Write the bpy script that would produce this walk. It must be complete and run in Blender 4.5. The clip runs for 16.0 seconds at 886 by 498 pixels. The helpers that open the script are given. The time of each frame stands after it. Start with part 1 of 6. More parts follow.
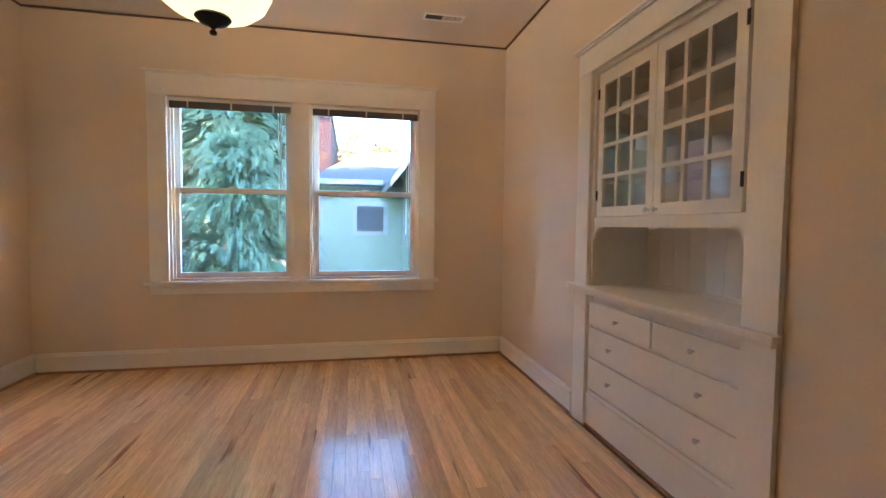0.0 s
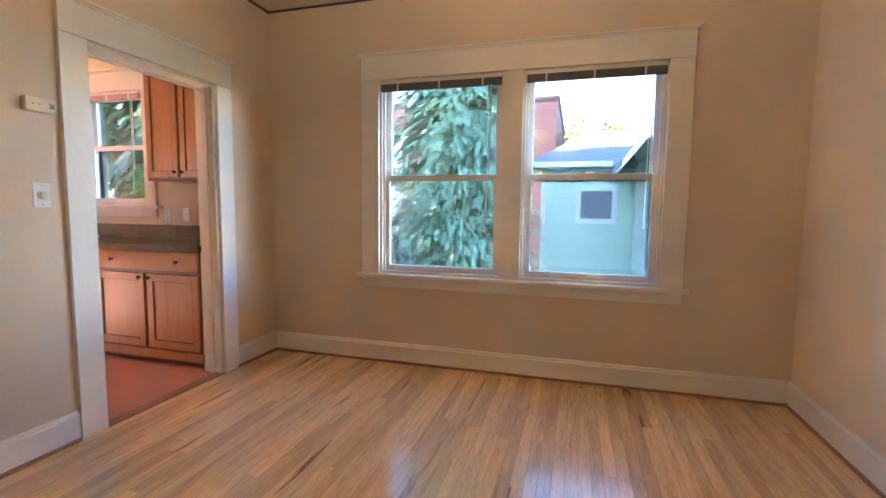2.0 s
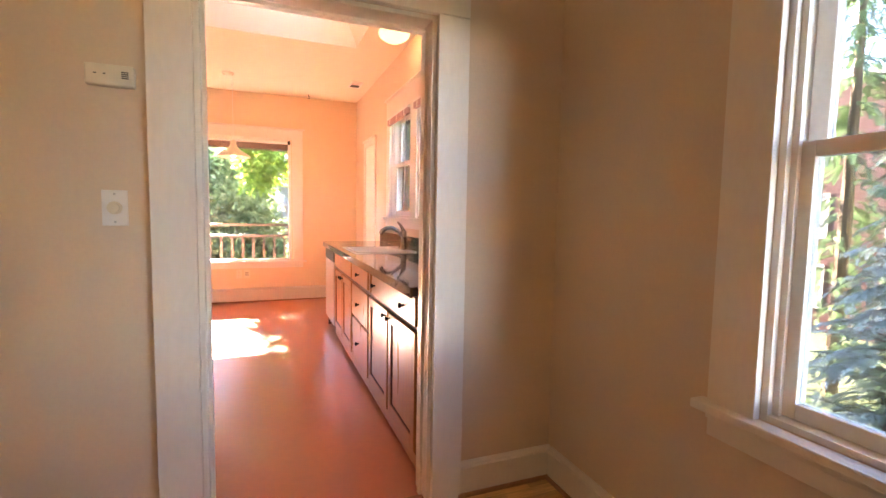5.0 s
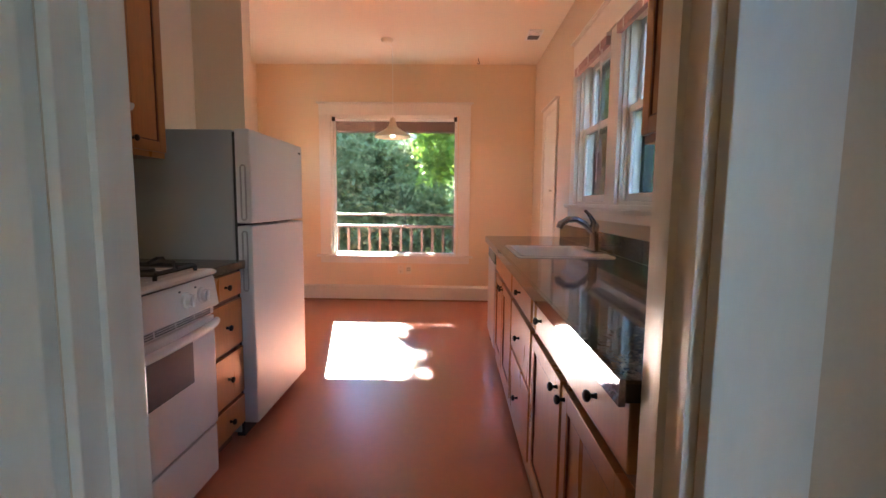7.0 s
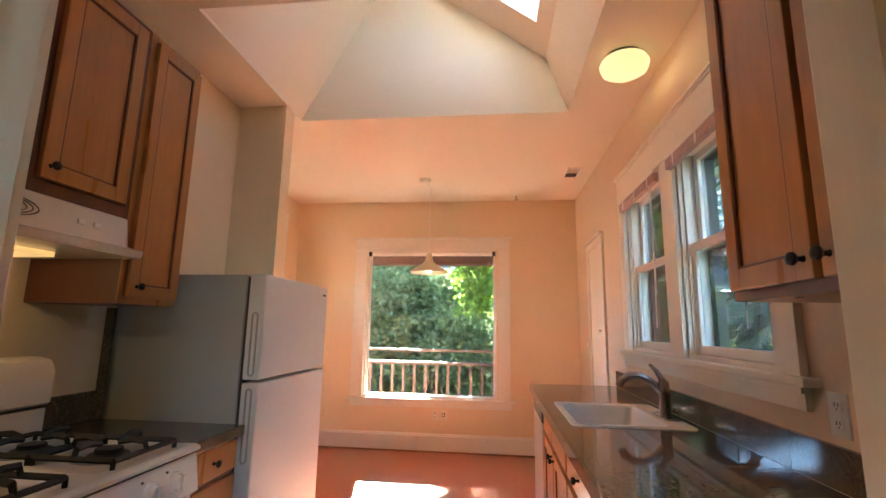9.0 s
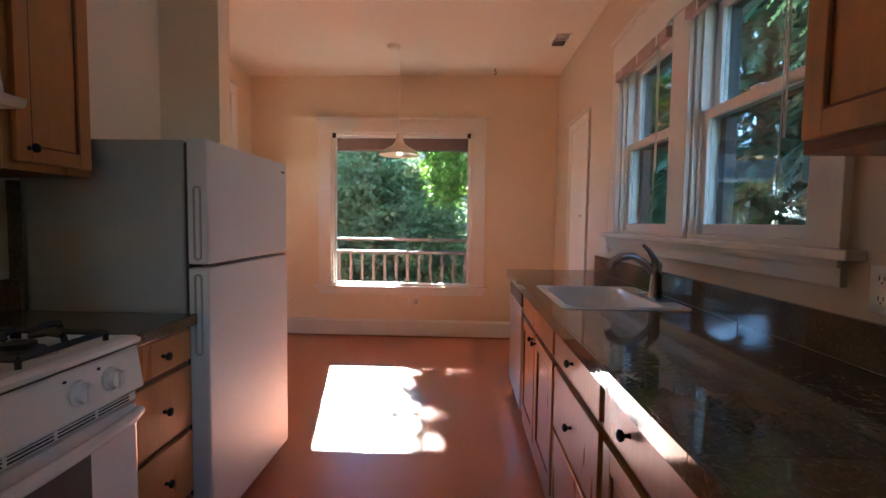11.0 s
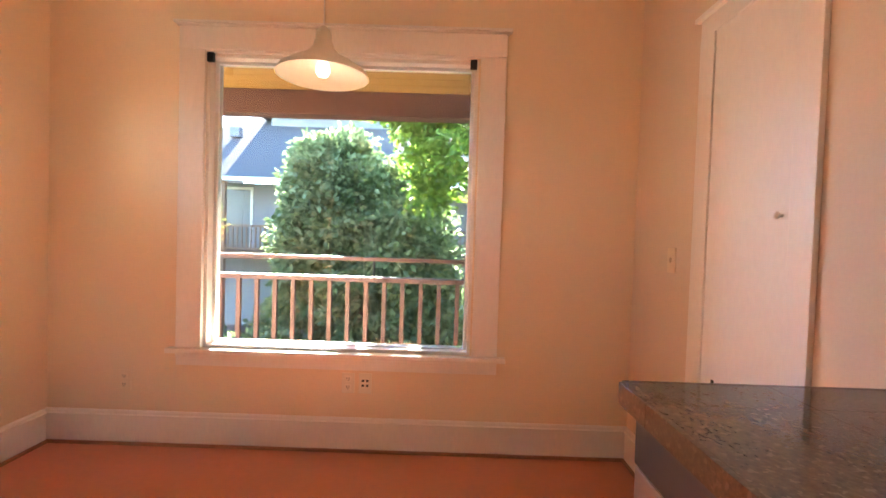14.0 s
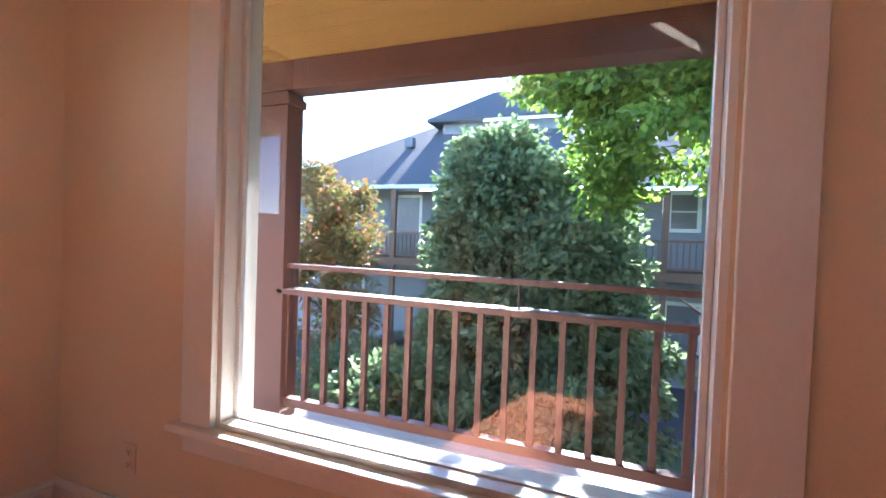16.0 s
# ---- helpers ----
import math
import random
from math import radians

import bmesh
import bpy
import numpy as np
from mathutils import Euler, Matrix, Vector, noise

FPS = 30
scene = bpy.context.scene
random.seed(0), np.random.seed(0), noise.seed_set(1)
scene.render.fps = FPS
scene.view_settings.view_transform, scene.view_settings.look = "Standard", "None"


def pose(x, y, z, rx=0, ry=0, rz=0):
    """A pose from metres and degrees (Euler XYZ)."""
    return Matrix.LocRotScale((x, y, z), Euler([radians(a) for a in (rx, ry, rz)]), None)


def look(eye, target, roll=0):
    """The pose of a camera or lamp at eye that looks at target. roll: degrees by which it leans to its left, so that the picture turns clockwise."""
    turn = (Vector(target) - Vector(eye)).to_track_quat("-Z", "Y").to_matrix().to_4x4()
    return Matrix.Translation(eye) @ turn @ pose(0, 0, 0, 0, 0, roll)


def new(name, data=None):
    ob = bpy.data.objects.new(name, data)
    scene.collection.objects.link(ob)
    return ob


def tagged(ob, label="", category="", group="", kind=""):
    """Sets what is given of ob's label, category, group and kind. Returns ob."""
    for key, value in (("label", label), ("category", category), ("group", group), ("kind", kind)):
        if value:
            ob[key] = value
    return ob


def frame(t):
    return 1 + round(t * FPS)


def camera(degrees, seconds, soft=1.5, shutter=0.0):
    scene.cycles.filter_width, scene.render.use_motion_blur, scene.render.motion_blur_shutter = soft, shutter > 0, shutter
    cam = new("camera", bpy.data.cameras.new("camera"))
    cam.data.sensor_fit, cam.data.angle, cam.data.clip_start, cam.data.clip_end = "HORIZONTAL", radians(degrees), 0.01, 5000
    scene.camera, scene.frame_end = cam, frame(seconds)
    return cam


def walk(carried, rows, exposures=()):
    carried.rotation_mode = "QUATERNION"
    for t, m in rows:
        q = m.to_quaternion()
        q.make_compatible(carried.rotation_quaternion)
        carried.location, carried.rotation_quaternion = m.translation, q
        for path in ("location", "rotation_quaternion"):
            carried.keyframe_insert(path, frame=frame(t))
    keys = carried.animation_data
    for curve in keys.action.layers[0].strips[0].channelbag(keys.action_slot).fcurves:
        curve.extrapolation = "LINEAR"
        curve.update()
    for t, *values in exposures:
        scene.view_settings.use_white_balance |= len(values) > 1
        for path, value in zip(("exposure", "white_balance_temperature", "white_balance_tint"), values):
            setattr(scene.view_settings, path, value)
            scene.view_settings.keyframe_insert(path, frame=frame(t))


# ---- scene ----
cam = camera(88.3, 16.0)
PATH = [
    (0, (0.037, 0.65, 1.164), (0.43, 2.608, 1.061), 0.6),
    (0.5, (0.046, 0.713, 1.192), (0.292, 2.693, 1.061), 0.9),
    (1, (0.065, 0.837, 1.247), (0.083, 2.829, 1.066), 0.9),
    (1.5, (0.091, 1.103, 1.2), (-0.203, 3.073, 1.024), 0.8),
    (2, (0.076, 1.373, 1.205), (-0.48, 3.286, 1.026), 0.6),
    (2.5, (0.078, 1.731, 1.214), (-0.739, 3.548, 1.039), 0.5),
    (3, (-0.029, 2.102, 1.234), (-1.096, 3.784, 1.053), 0.4),
    (3.5, (-0.097, 2.44, 1.239), (-1.392, 3.956, 1.073), 0.3),
    (4, (-0.202, 2.748, 1.24), (-1.705, 4.058, 1.081), 0.4),
    (4.5, (-0.386, 3.03, 1.248), (-2.08, 4.082, 1.088), 0.8),
    (5, (-0.569, 3.361, 1.246), (-2.424, 4.092, 1.09), 1.0),
    (5.2, (-0.659, 3.443, 1.255), (-2.55, 4.07, 1.079), 1.1),
    (7.3, (-1.883, 3.696, 1.203), (-3.874, 3.582, 1.049), 0.5),
    (7.5, (-1.954, 3.706, 1.213), (-3.945, 3.556, 1.11), 0.5),
    (8, (-2.052, 3.724, 1.266), (-4.041, 3.522, 1.335), 0.6),
    (8.5, (-2.056, 3.707, 1.307), (-4.029, 3.493, 1.552), 0.8),
    (9, (-2.046, 3.699, 1.322), (-4.004, 3.476, 1.663), 1.0),
    (9.5, (-2.057, 3.686, 1.307), (-4.031, 3.457, 1.533), 0.8),
    (10, (-2.081, 3.682, 1.281), (-4.068, 3.455, 1.312), 0.6),
    (10.2, (-2.091, 3.674, 1.271), (-4.079, 3.458, 1.235), 0.5),
    (12.3, (-3.243, 3.552, 1.242), (-5.24, 3.617, 1.138), 1.4),
    (12.5, (-3.417, 3.565, 1.233), (-5.413, 3.636, 1.133), 1.4),
    (13, (-3.847, 3.591, 1.233), (-5.844, 3.67, 1.155), 1.6),
    (13.5, (-4.277, 3.545, 1.232), (-6.274, 3.631, 1.168), 1.6),
    (14, (-4.689, 3.571, 1.223), (-6.688, 3.561, 1.168), 1.8),
    (14.5, (-5.03, 3.581, 1.212), (-7.017, 3.355, 1.174), 1.9),
    (15, (-5.344, 3.543, 1.219), (-7.29, 3.083, 1.172), 1.9),
    (15.5, (-5.698, 3.536, 1.233), (-7.592, 2.895, 1.197), 2.2),
    (16, (-6.061, 3.511, 1.242), (-7.918, 2.77, 1.194), 2.1),
]
EXPOSURES = [(0.0, 6.6, 5950, 12), (2.0, 6.6, 5950, 12), (3.5, 5.95, 7000, 21), (4.5, 6.25, 7500, 24), (5.0, 6.25, 7700, 24), (7.3, 4.8, 5900, 5), (8.5, 4.7, 6300, 5), (9.0, 5.25, 6500, 4), (9.5, 5.4, 6200, 3),
             (10.2, 4.95, 5500, 1), (12.3, 3.95, 6000, 7), (13.2, 4.25, 6700, 11), (14.0, 5.0, 6500, 6), (14.5, 5.05, 6300, 5), (15.2, 4.65, 6000, 8), (16.0, 3.95, 5500, 12)]
walk(cam, [(t, look(eye, target, roll)) for t, eye, target, roll in PATH], EXPOSURES)

# ---- world, sun, large lights ----
world = bpy.data.worlds.new("sky")
scene.world = world
world.use_nodes = True
wn = world.node_tree.nodes
sky = wn.new("ShaderNodeTexSky")
sky.sky_type = "NISHITA"
sky.sun_disc = False
sky.sun_elevation = radians(28.4)
sky.sun_rotation = radians(257.6)
sky.air_density, sky.dust_density, sky.altitude = 0.65, 0.0, 400
wn["Background"].inputs[1].default_value = 0.13
world.node_tree.links.new(sky.outputs[0], wn["Background"].inputs[0])
SUN_WAY = Vector((1.0, 0.22, -0.555))
sun = new("sun", bpy.data.lights.new("sun", "SUN"))
sun.data.energy, sun.data.angle, sun.data.color = 5.0, radians(0.6), (1.0, 0.93, 0.82)
sun.matrix_world = look((0, 0, 20), Vector((0, 0, 20)) + SUN_WAY)


def bulb(name, at, watts, colour, radius):
    ob = new(name, bpy.data.lights.new(name, "POINT"))
    ob.data.energy, ob.data.color, ob.data.shadow_soft_size = watts, colour, radius
    ob.location = at
    return ob


bulb("dining_bulb", (-0.48, 2.57, 2.06), 0.42, (1.0, 0.78, 0.54), 0.05)
bulb("dome_bulb", (-4.40, 4.40, 2.70), 1.2, (1.0, 0.70, 0.36), 0.04)
bulb("pendant_bulb", (-6.6, 3.04, 1.90), 0.05, (1.0, 0.80, 0.55), 0.03)
bulb("hood_bulb", (-3.2, 2.16, 1.52), 0.018, (1.0, 0.75, 0.42), 0.02)

# ---- materials ----
MATS = {}


def mat(name, colour, rough=0.6, metal=0.0, var=0.10, scale=3.0, grain=40.0, bump=0.05, per_object=0.0, stretch=(1, 1, 1),
        coat=0.0, wear=None, spec=0.5, rvar=0.08):
    """Painted or solid surface: two scales of noise tint it, the fine one lifts it; per_object varies whole pieces."""
    m = bpy.data.materials.new(name)
    m.use_nodes = True
    n, l = m.node_tree.nodes, m.node_tree.links
    b = n["Principled BSDF"]
    b.inputs["Roughness"].default_value = rough
    b.inputs["Metallic"].default_value = metal
    b.inputs["Coat Weight"].default_value = coat
    b.inputs["Coat Roughness"].default_value = 0.16
    b.inputs["Specular IOR Level"].default_value = spec
    tc = n.new("ShaderNodeTexCoord")
    mp = n.new("ShaderNodeMapping")
    mp.inputs["Scale"].default_value = stretch
    l.new(tc.outputs["Object"], mp.inputs["Vector"])
    info = n.new("ShaderNodeObjectInfo")
    if per_object:
        add = n.new("ShaderNodeVectorMath")
        add.operation = "ADD"
        mul = n.new("ShaderNodeMath")
        mul.operation = "MULTIPLY"
        mul.inputs[1].default_value = 37.0
        l.new(info.outputs["Random"], mul.inputs[0])
        l.new(tc.outputs["Object"], add.inputs[0])
        l.new(mul.outputs[0], add.inputs[1])
        l.new(add.outputs[0], mp.inputs["Vector"])
    big, fine = n.new("ShaderNodeTexNoise"), n.new("ShaderNodeTexNoise")
    big.inputs["Scale"].default_value, big.inputs["Detail"].default_value = scale, 5
    fine.inputs["Scale"].default_value, fine.inputs["Detail"].default_value = grain, 6
    l.new(mp.outputs[0], big.inputs["Vector"])
    l.new(mp.outputs[0], fine.inputs["Vector"])
    mix = n.new("ShaderNodeMath")
    mix.operation = "ADD"
    l.new(big.outputs["Fac"], mix.inputs[0])
    l.new(fine.outputs["Fac"], mix.inputs[1])
    ramp = n.new("ShaderNodeMapRange")
    ramp.inputs["From Min"].default_value, ramp.inputs["From Max"].default_value = 0.6, 1.4
    ramp.inputs["To Min"].default_value, ramp.inputs["To Max"].default_value = 1 - var, 1 + var
    l.new(mix.outputs[0], ramp.inputs["Value"])
    value = ramp.outputs[0]
    if per_object:
        r2 = n.new("ShaderNodeMapRange")
        r2.inputs["To Min"].default_value, r2.inputs["To Max"].default_value = 1 - per_object, 1 + per_object
        l.new(info.outputs["Random"], r2.inputs["Value"])
        m2 = n.new("ShaderNodeMath")
        m2.operation = "MULTIPLY"
        l.new(value, m2.inputs[0])
        l.new(r2.outputs[0], m2.inputs[1])
        value = m2.outputs[0]
    tint = n.new("ShaderNodeVectorMath")
    tint.operation = "SCALE"
    tint.inputs[0].default_value = colour
    l.new(value, tint.inputs["Scale"])
    out = tint.outputs[0]
    if wear:
        w = n.new("ShaderNodeTexNoise")
        w.inputs["Scale"].default_value, w.inputs["Detail"].default_value = wear[1], 8
        l.new(mp.outputs[0], w.inputs["Vector"])
        wr = n.new("ShaderNodeMapRange")
        wr.inputs["From Min"].default_value, wr.inputs["From Max"].default_value = wear[2], wear[2] + 0.06
        l.new(w.outputs["Fac"], wr.inputs["Value"])
        mx = n.new("ShaderNodeMix")
        mx.data_type = "RGBA"
        mx.inputs["B"].default_value = (*wear[0], 1)
        l.new(wr.outputs[0], mx.inputs["Factor"])
        l.new(out, mx.inputs["A"])
        out = mx.outputs["Result"]
    l.new(out, b.inputs["Base Color"])
    rr = n.new("ShaderNodeMapRange")
    rr.inputs["To Min"].default_value, rr.inputs["To Max"].default_value = max(rough - rvar, 0.02), min(rough + rvar, 1)
    l.new(big.outputs["Fac"], rr.inputs["Value"])
    l.new(rr.outputs[0], b.inputs["Roughness"])
    if bump:
        bp = n.new("ShaderNodeBump")
        bp.inputs["Strength"].default_value, bp.inputs["Distance"].default_value = bump, 0.01
        l.new(fine.outputs["Fac"], bp.inputs["Height"])
        l.new(bp.outputs[0], b.inputs["Normal"])
    MATS[name] = m
    return m


def glow(name, colour, strength):
    m = bpy.data.materials.new(name)
    m.use_nodes = True
    b = m.node_tree.nodes["Principled BSDF"]
    b.inputs["Base Color"].default_value = (*colour, 1)
    b.inputs["Emission Color"].default_value = (*colour, 1)
    b.inputs["Emission Strength"].default_value = strength
    b.inputs["Roughness"].default_value = 0.35
    MATS[name] = m
    return m


def glass(name, tint=0.6, rough=0.0):
    """Thin window glass: its tint dims the view behind it, with a mirror's gloss at grazing angles."""
    m = bpy.data.materials.new(name)
    m.use_nodes = True
    n, l = m.node_tree.nodes, m.node_tree.links
    n.remove(n["Principled BSDF"])
    tr, gl, mx, lw = (n.new("ShaderNodeBsdfTransparent"), n.new("ShaderNodeBsdfGlossy"), n.new("ShaderNodeMixShader"), n.new("ShaderNodeLayerWeight"))
    tr.inputs["Color"].default_value = (tint, tint * 1.01, tint * 1.01, 1)
    gl.inputs["Roughness"].default_value = rough
    lw.inputs["Blend"].default_value = 0.5
    pw, mr = n.new("ShaderNodeMath"), n.new("ShaderNodeMapRange")
    pw.operation, pw.inputs[1].default_value = "POWER", 5.0
    mr.inputs["To Min"].default_value, mr.inputs["To Max"].default_value = 0.065, 0.9
    l.new(lw.outputs["Facing"], pw.inputs[0])
    l.new(pw.outputs[0], mr.inputs["Value"])
    l.new(mr.outputs[0], mx.inputs[0])
    l.new(tr.outputs[0], mx.inputs[1])
    l.new(gl.outputs[0], mx.inputs[2])
    l.new(mx.outputs[0], n["Material Output"].inputs[0])
    MATS[name] = m
    return m


wall_cream = mat("wall_cream", (0.72, 0.595, 0.455), 0.55, var=0.035, scale=0.9, grain=90, bump=0.08)
wall_kitchen = mat("wall_kitchen", (0.82, 0.68, 0.49), 0.5, var=0.03, scale=0.9, grain=90, bump=0.08)
ceiling_paint = mat("ceiling_paint", (0.72, 0.63, 0.52), 0.7, var=0.03, scale=0.7, grain=120, bump=0.1)
ceiling_kitchen = mat("ceiling_kitchen", (0.84, 0.755, 0.62), 0.6, var=0.03, scale=0.7, grain=120, bump=0.1)
trim_white = mat("trim_white", (0.82, 0.78, 0.71), 0.35, var=0.04, scale=2.0, grain=60, bump=0.06, stretch=(1, 1, 0.4))
trim_worn = mat("trim_worn", (0.82, 0.775, 0.69), 0.34, var=0.05, scale=3.0, grain=34, bump=0.22, stretch=(1, 1, 0.10),
                wear=((0.62, 0.55, 0.44), 9.0, 0.72))
sash_white = mat("sash_white", (0.80, 0.79, 0.76), 0.4, var=0.05, scale=4, grain=60, bump=0.08)
dark_line = mat("dark_line", (0.10, 0.065, 0.045), 0.7, var=0.2)
shoe_brown = mat("shoe_brown", (0.34, 0.175, 0.085), 0.5, var=0.2)
oak = mat("oak", (0.74, 0.475, 0.235), 0.24, var=0.30, scale=6, grain=30, bump=0.03, coat=0.5, per_object=0.19, rvar=0.04, stretch=(6, 0.45, 1),
          wear=((0.28, 0.145, 0.065), 2.6, 0.645))
lino = mat("lino", (0.60, 0.225, 0.13), 0.30, var=0.05, scale=1.3, grain=25, bump=0.02, rvar=0.015)
maple = mat("maple", (0.43, 0.185, 0.058), 0.30, var=0.16, scale=3.5, grain=22, bump=0.03, per_object=0.05, stretch=(3, 3, 0.35))
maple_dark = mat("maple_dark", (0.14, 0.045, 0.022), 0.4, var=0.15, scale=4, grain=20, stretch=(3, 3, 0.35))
counter = mat("counter", (0.105, 0.078, 0.050), 0.055, spec=0.4, rvar=0.015, var=0.45, scale=9, grain=120, bump=0.006, per_object=0.04, wear=((0.16, 0.125, 0.085), 80.0, 0.57))
grout = mat("grout", (0.055, 0.042, 0.030), 0.8, var=0.2)
black_metal = mat("black_metal", (0.02, 0.018, 0.017), 0.38, metal=0.6, var=0.2)
cast_iron = mat("cast_iron", (0.018, 0.018, 0.018), 0.6, var=0.2)
enamel = mat("enamel", (0.78, 0.76, 0.72), 0.22, var=0.02, bump=0.0)
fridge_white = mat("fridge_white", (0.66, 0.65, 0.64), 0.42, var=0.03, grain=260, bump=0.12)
# the doors' white made darker: the shade on the side, put into the colour
fridge_shaded = mat("fridge_shaded", (0.38, 0.37, 0.355), 0.5, var=0.04, grain=260, bump=0.12)
steel = mat("steel", (0.55, 0.55, 0.56), 0.33, metal=1.0, var=0.05, stretch=(1, 1, 30), grain=60)
faucet_metal = mat("faucet_metal", (0.34, 0.33, 0.32), 0.24, metal=1.0, var=0.08)
sink_white = mat("sink_white", (0.80, 0.80, 0.78), 0.2, var=0.02, bump=0.0)
plastic_white = mat("plastic_white", (0.85, 0.84, 0.81), 0.4, var=0.02, bump=0.0)
plastic_dark = mat("plastic_dark", (0.03, 0.03, 0.03), 0.5, var=0.1, bump=0.0)
oven_glass = mat("oven_glass", (0.12, 0.105, 0.095), 0.22, var=0.1, bump=0.0)
blind_dark = mat("blind_dark", (0.115, 0.108, 0.105), 0.5, var=0.12, scale=8)
blind_mauve = mat("blind_mauve", (0.52, 0.36, 0.35), 0.6, var=0.2, scale=10)
shade_cream = mat("shade_cream", (0.80, 0.74, 0.60), 0.35, var=0.04)
bulb_glass = glow("bulb_glass", (1.0, 0.86, 0.62), 0.3)
bowl_glass = glow("bowl_glass", (1.0, 0.72, 0.30), 0.025)
dome_glass = glow("dome_glass", (1.0, 0.76, 0.38), 0.03)
hood_lens = glow("hood_lens", (1.0, 0.62, 0.24), 0.022)
# grey tints stand in for dimmer daylight outside, set window by window
pane = glass("pane", 0.62)
pane_north = glass("pane_north", 0.50)
pane_west = glass("pane_west", 0.82)
pane_clear = glass("pane_clear", 0.97)
porch_red = mat("porch_red", (0.105, 0.042, 0.035), 0.55, var=0.2, scale=5, grain=40)
porch_ochre = mat("porch_ochre", (0.34, 0.175, 0.042), 0.6, var=0.12, scale=3, grain=30, stretch=(4, 0.4, 1))
deck_grey = mat("deck_grey", (0.38, 0.36, 0.34), 0.7, var=0.2, scale=4, grain=30, stretch=(5, 0.5, 1))
siding_green = mat("siding_green", (0.58, 0.67, 0.51), 0.6, var=0.06, scale=2, grain=30)
siding_grey = mat("siding_grey", (0.24, 0.25, 0.27), 0.65, var=0.08, scale=2, grain=30)
siding_own = mat("siding_own", (0.34, 0.33, 0.30), 0.65, var=0.08, scale=2, grain=30)
brick_red = mat("brick_red", (0.065, 0.021, 0.021), 0.8, var=0.25, scale=5, grain=20, bump=0.2)
mortar = mat("mortar", (0.17, 0.125, 0.115), 0.9, var=0.15)
shingle = mat("shingle", (0.20, 0.205, 0.21), 0.9, var=0.3, scale=6, grain=60, bump=0.3, spec=0.1)
shingle_dark = mat("shingle_dark", (0.115, 0.115, 0.12), 0.9, var=0.3, scale=6, grain=60, bump=0.3, spec=0.05)
house_trim = mat("house_trim", (0.75, 0.75, 0.70), 0.5, var=0.06)
far_glass = mat("far_glass", (0.16, 0.165, 0.18), 0.2, var=0.25, bump=0.0, spec=0.3)
brown_wood = mat("brown_wood", (0.20, 0.11, 0.07), 0.65, var=0.2, scale=4, grain=30)
fence_wood = mat("fence_wood", (0.42, 0.37, 0.31), 0.8, var=0.25, scale=3, grain=30, per_object=0.15, stretch=(4, 4, 0.4))
lawn = mat("lawn", (0.075, 0.10, 0.04), 0.9, var=0.4, scale=0.6, grain=14, bump=0.4)
asphalt = mat("asphalt", (0.06, 0.06, 0.06), 0.9, var=0.25, scale=1, grain=60, bump=0.2)
bark = mat("bark", (0.10, 0.07, 0.05), 0.9, var=0.35, scale=6, grain=30, bump=0.5, stretch=(3, 3, 0.4))
screen_dark = mat("screen_dark", (0.035, 0.04, 0.04), 0.6, var=0.1, bump=0.0)
car_black = mat("car_black", (0.02, 0.022, 0.03), 0.2, var=0.05, coat=0.5, bump=0.0)
tyre_black = mat("tyre_black", (0.02, 0.02, 0.02), 0.8)


def leafy(name, colour, other, spread=0.35):
    """Leaves: every one tinted on its own between two greens, letting some light through."""
    m = bpy.data.materials.new(name)
    m.use_nodes = True
    n, l = m.node_tree.nodes, m.node_tree.links
    b = n["Principled BSDF"]
    geo = n.new("ShaderNodeNewGeometry")
    mx = n.new("ShaderNodeMix")
    mx.data_type = "RGBA"
    mx.inputs["A"].default_value = (*colour, 1)
    mx.inputs["B"].default_value = (*other, 1)
    l.new(geo.outputs["Random Per Island"], mx.inputs["Factor"])
    l.new(mx.outputs["Result"], b.inputs["Base Color"])
    b.inputs["Roughness"].default_value = 0.38
    tl, ms = n.new("ShaderNodeBsdfTranslucent"), n.new("ShaderNodeMixShader")
    l.new(mx.outputs["Result"], tl.inputs["Color"])
    ms.inputs[0].default_value = spread
    l.new(b.outputs[0], ms.inputs[1])
    l.new(tl.outputs[0], ms.inputs[2])
    l.new(ms.outputs[0], n["Material Output"].inputs[0])
    MATS[name] = m
    return m


leaf_cedar = leafy("leaf_cedar", (0.19, 0.32, 0.20), (0.36, 0.49, 0.33), 0.3)
leaf_spruce = leafy("leaf_spruce", (0.40, 0.49, 0.46), (0.56, 0.63, 0.58), 0.3)
leaf_bush = leafy("leaf_bush", (0.07, 0.13, 0.05), (0.34, 0.42, 0.22), 0.42)
leaf_maple = leafy("leaf_maple", (0.08, 0.18, 0.03), (0.32, 0.44, 0.07), 0.5)
leaf_orange = leafy("leaf_orange", (0.36, 0.15, 0.06), (0.14, 0.22, 0.06), 0.35)
leaf_dark = leafy("leaf_dark", (0.06, 0.12, 0.06), (0.14, 0.22, 0.10))

# ---- building helpers ----
def bx(bm, a, b):
    """Adds a box between two opposite corners."""
    lo = [min(p, q) for p, q in zip(a, b)]
    hi = [max(p, q) for p, q in zip(a, b)]
    v = [bm.verts.new((x, y, z)) for x in (lo[0], hi[0]) for y in (lo[1], hi[1]) for z in (lo[2], hi[2])]
    for f in ((0, 1, 3, 2), (4, 6, 7, 5), (0, 4, 5, 1), (2, 3, 7, 6), (0, 2, 6, 4), (1, 5, 7, 3)):
        bm.faces.new([v[i] for i in f])
    return bm


def boxes(*pairs, bevel=0.0):
    bm = bmesh.new()
    for a, b in pairs:
        bx(bm, a, b)
    if bevel:
        bmesh.ops.bevel(bm, geom=bm.edges[:], offset=bevel, segments=2, affect="EDGES", profile=0.6)
    return bm


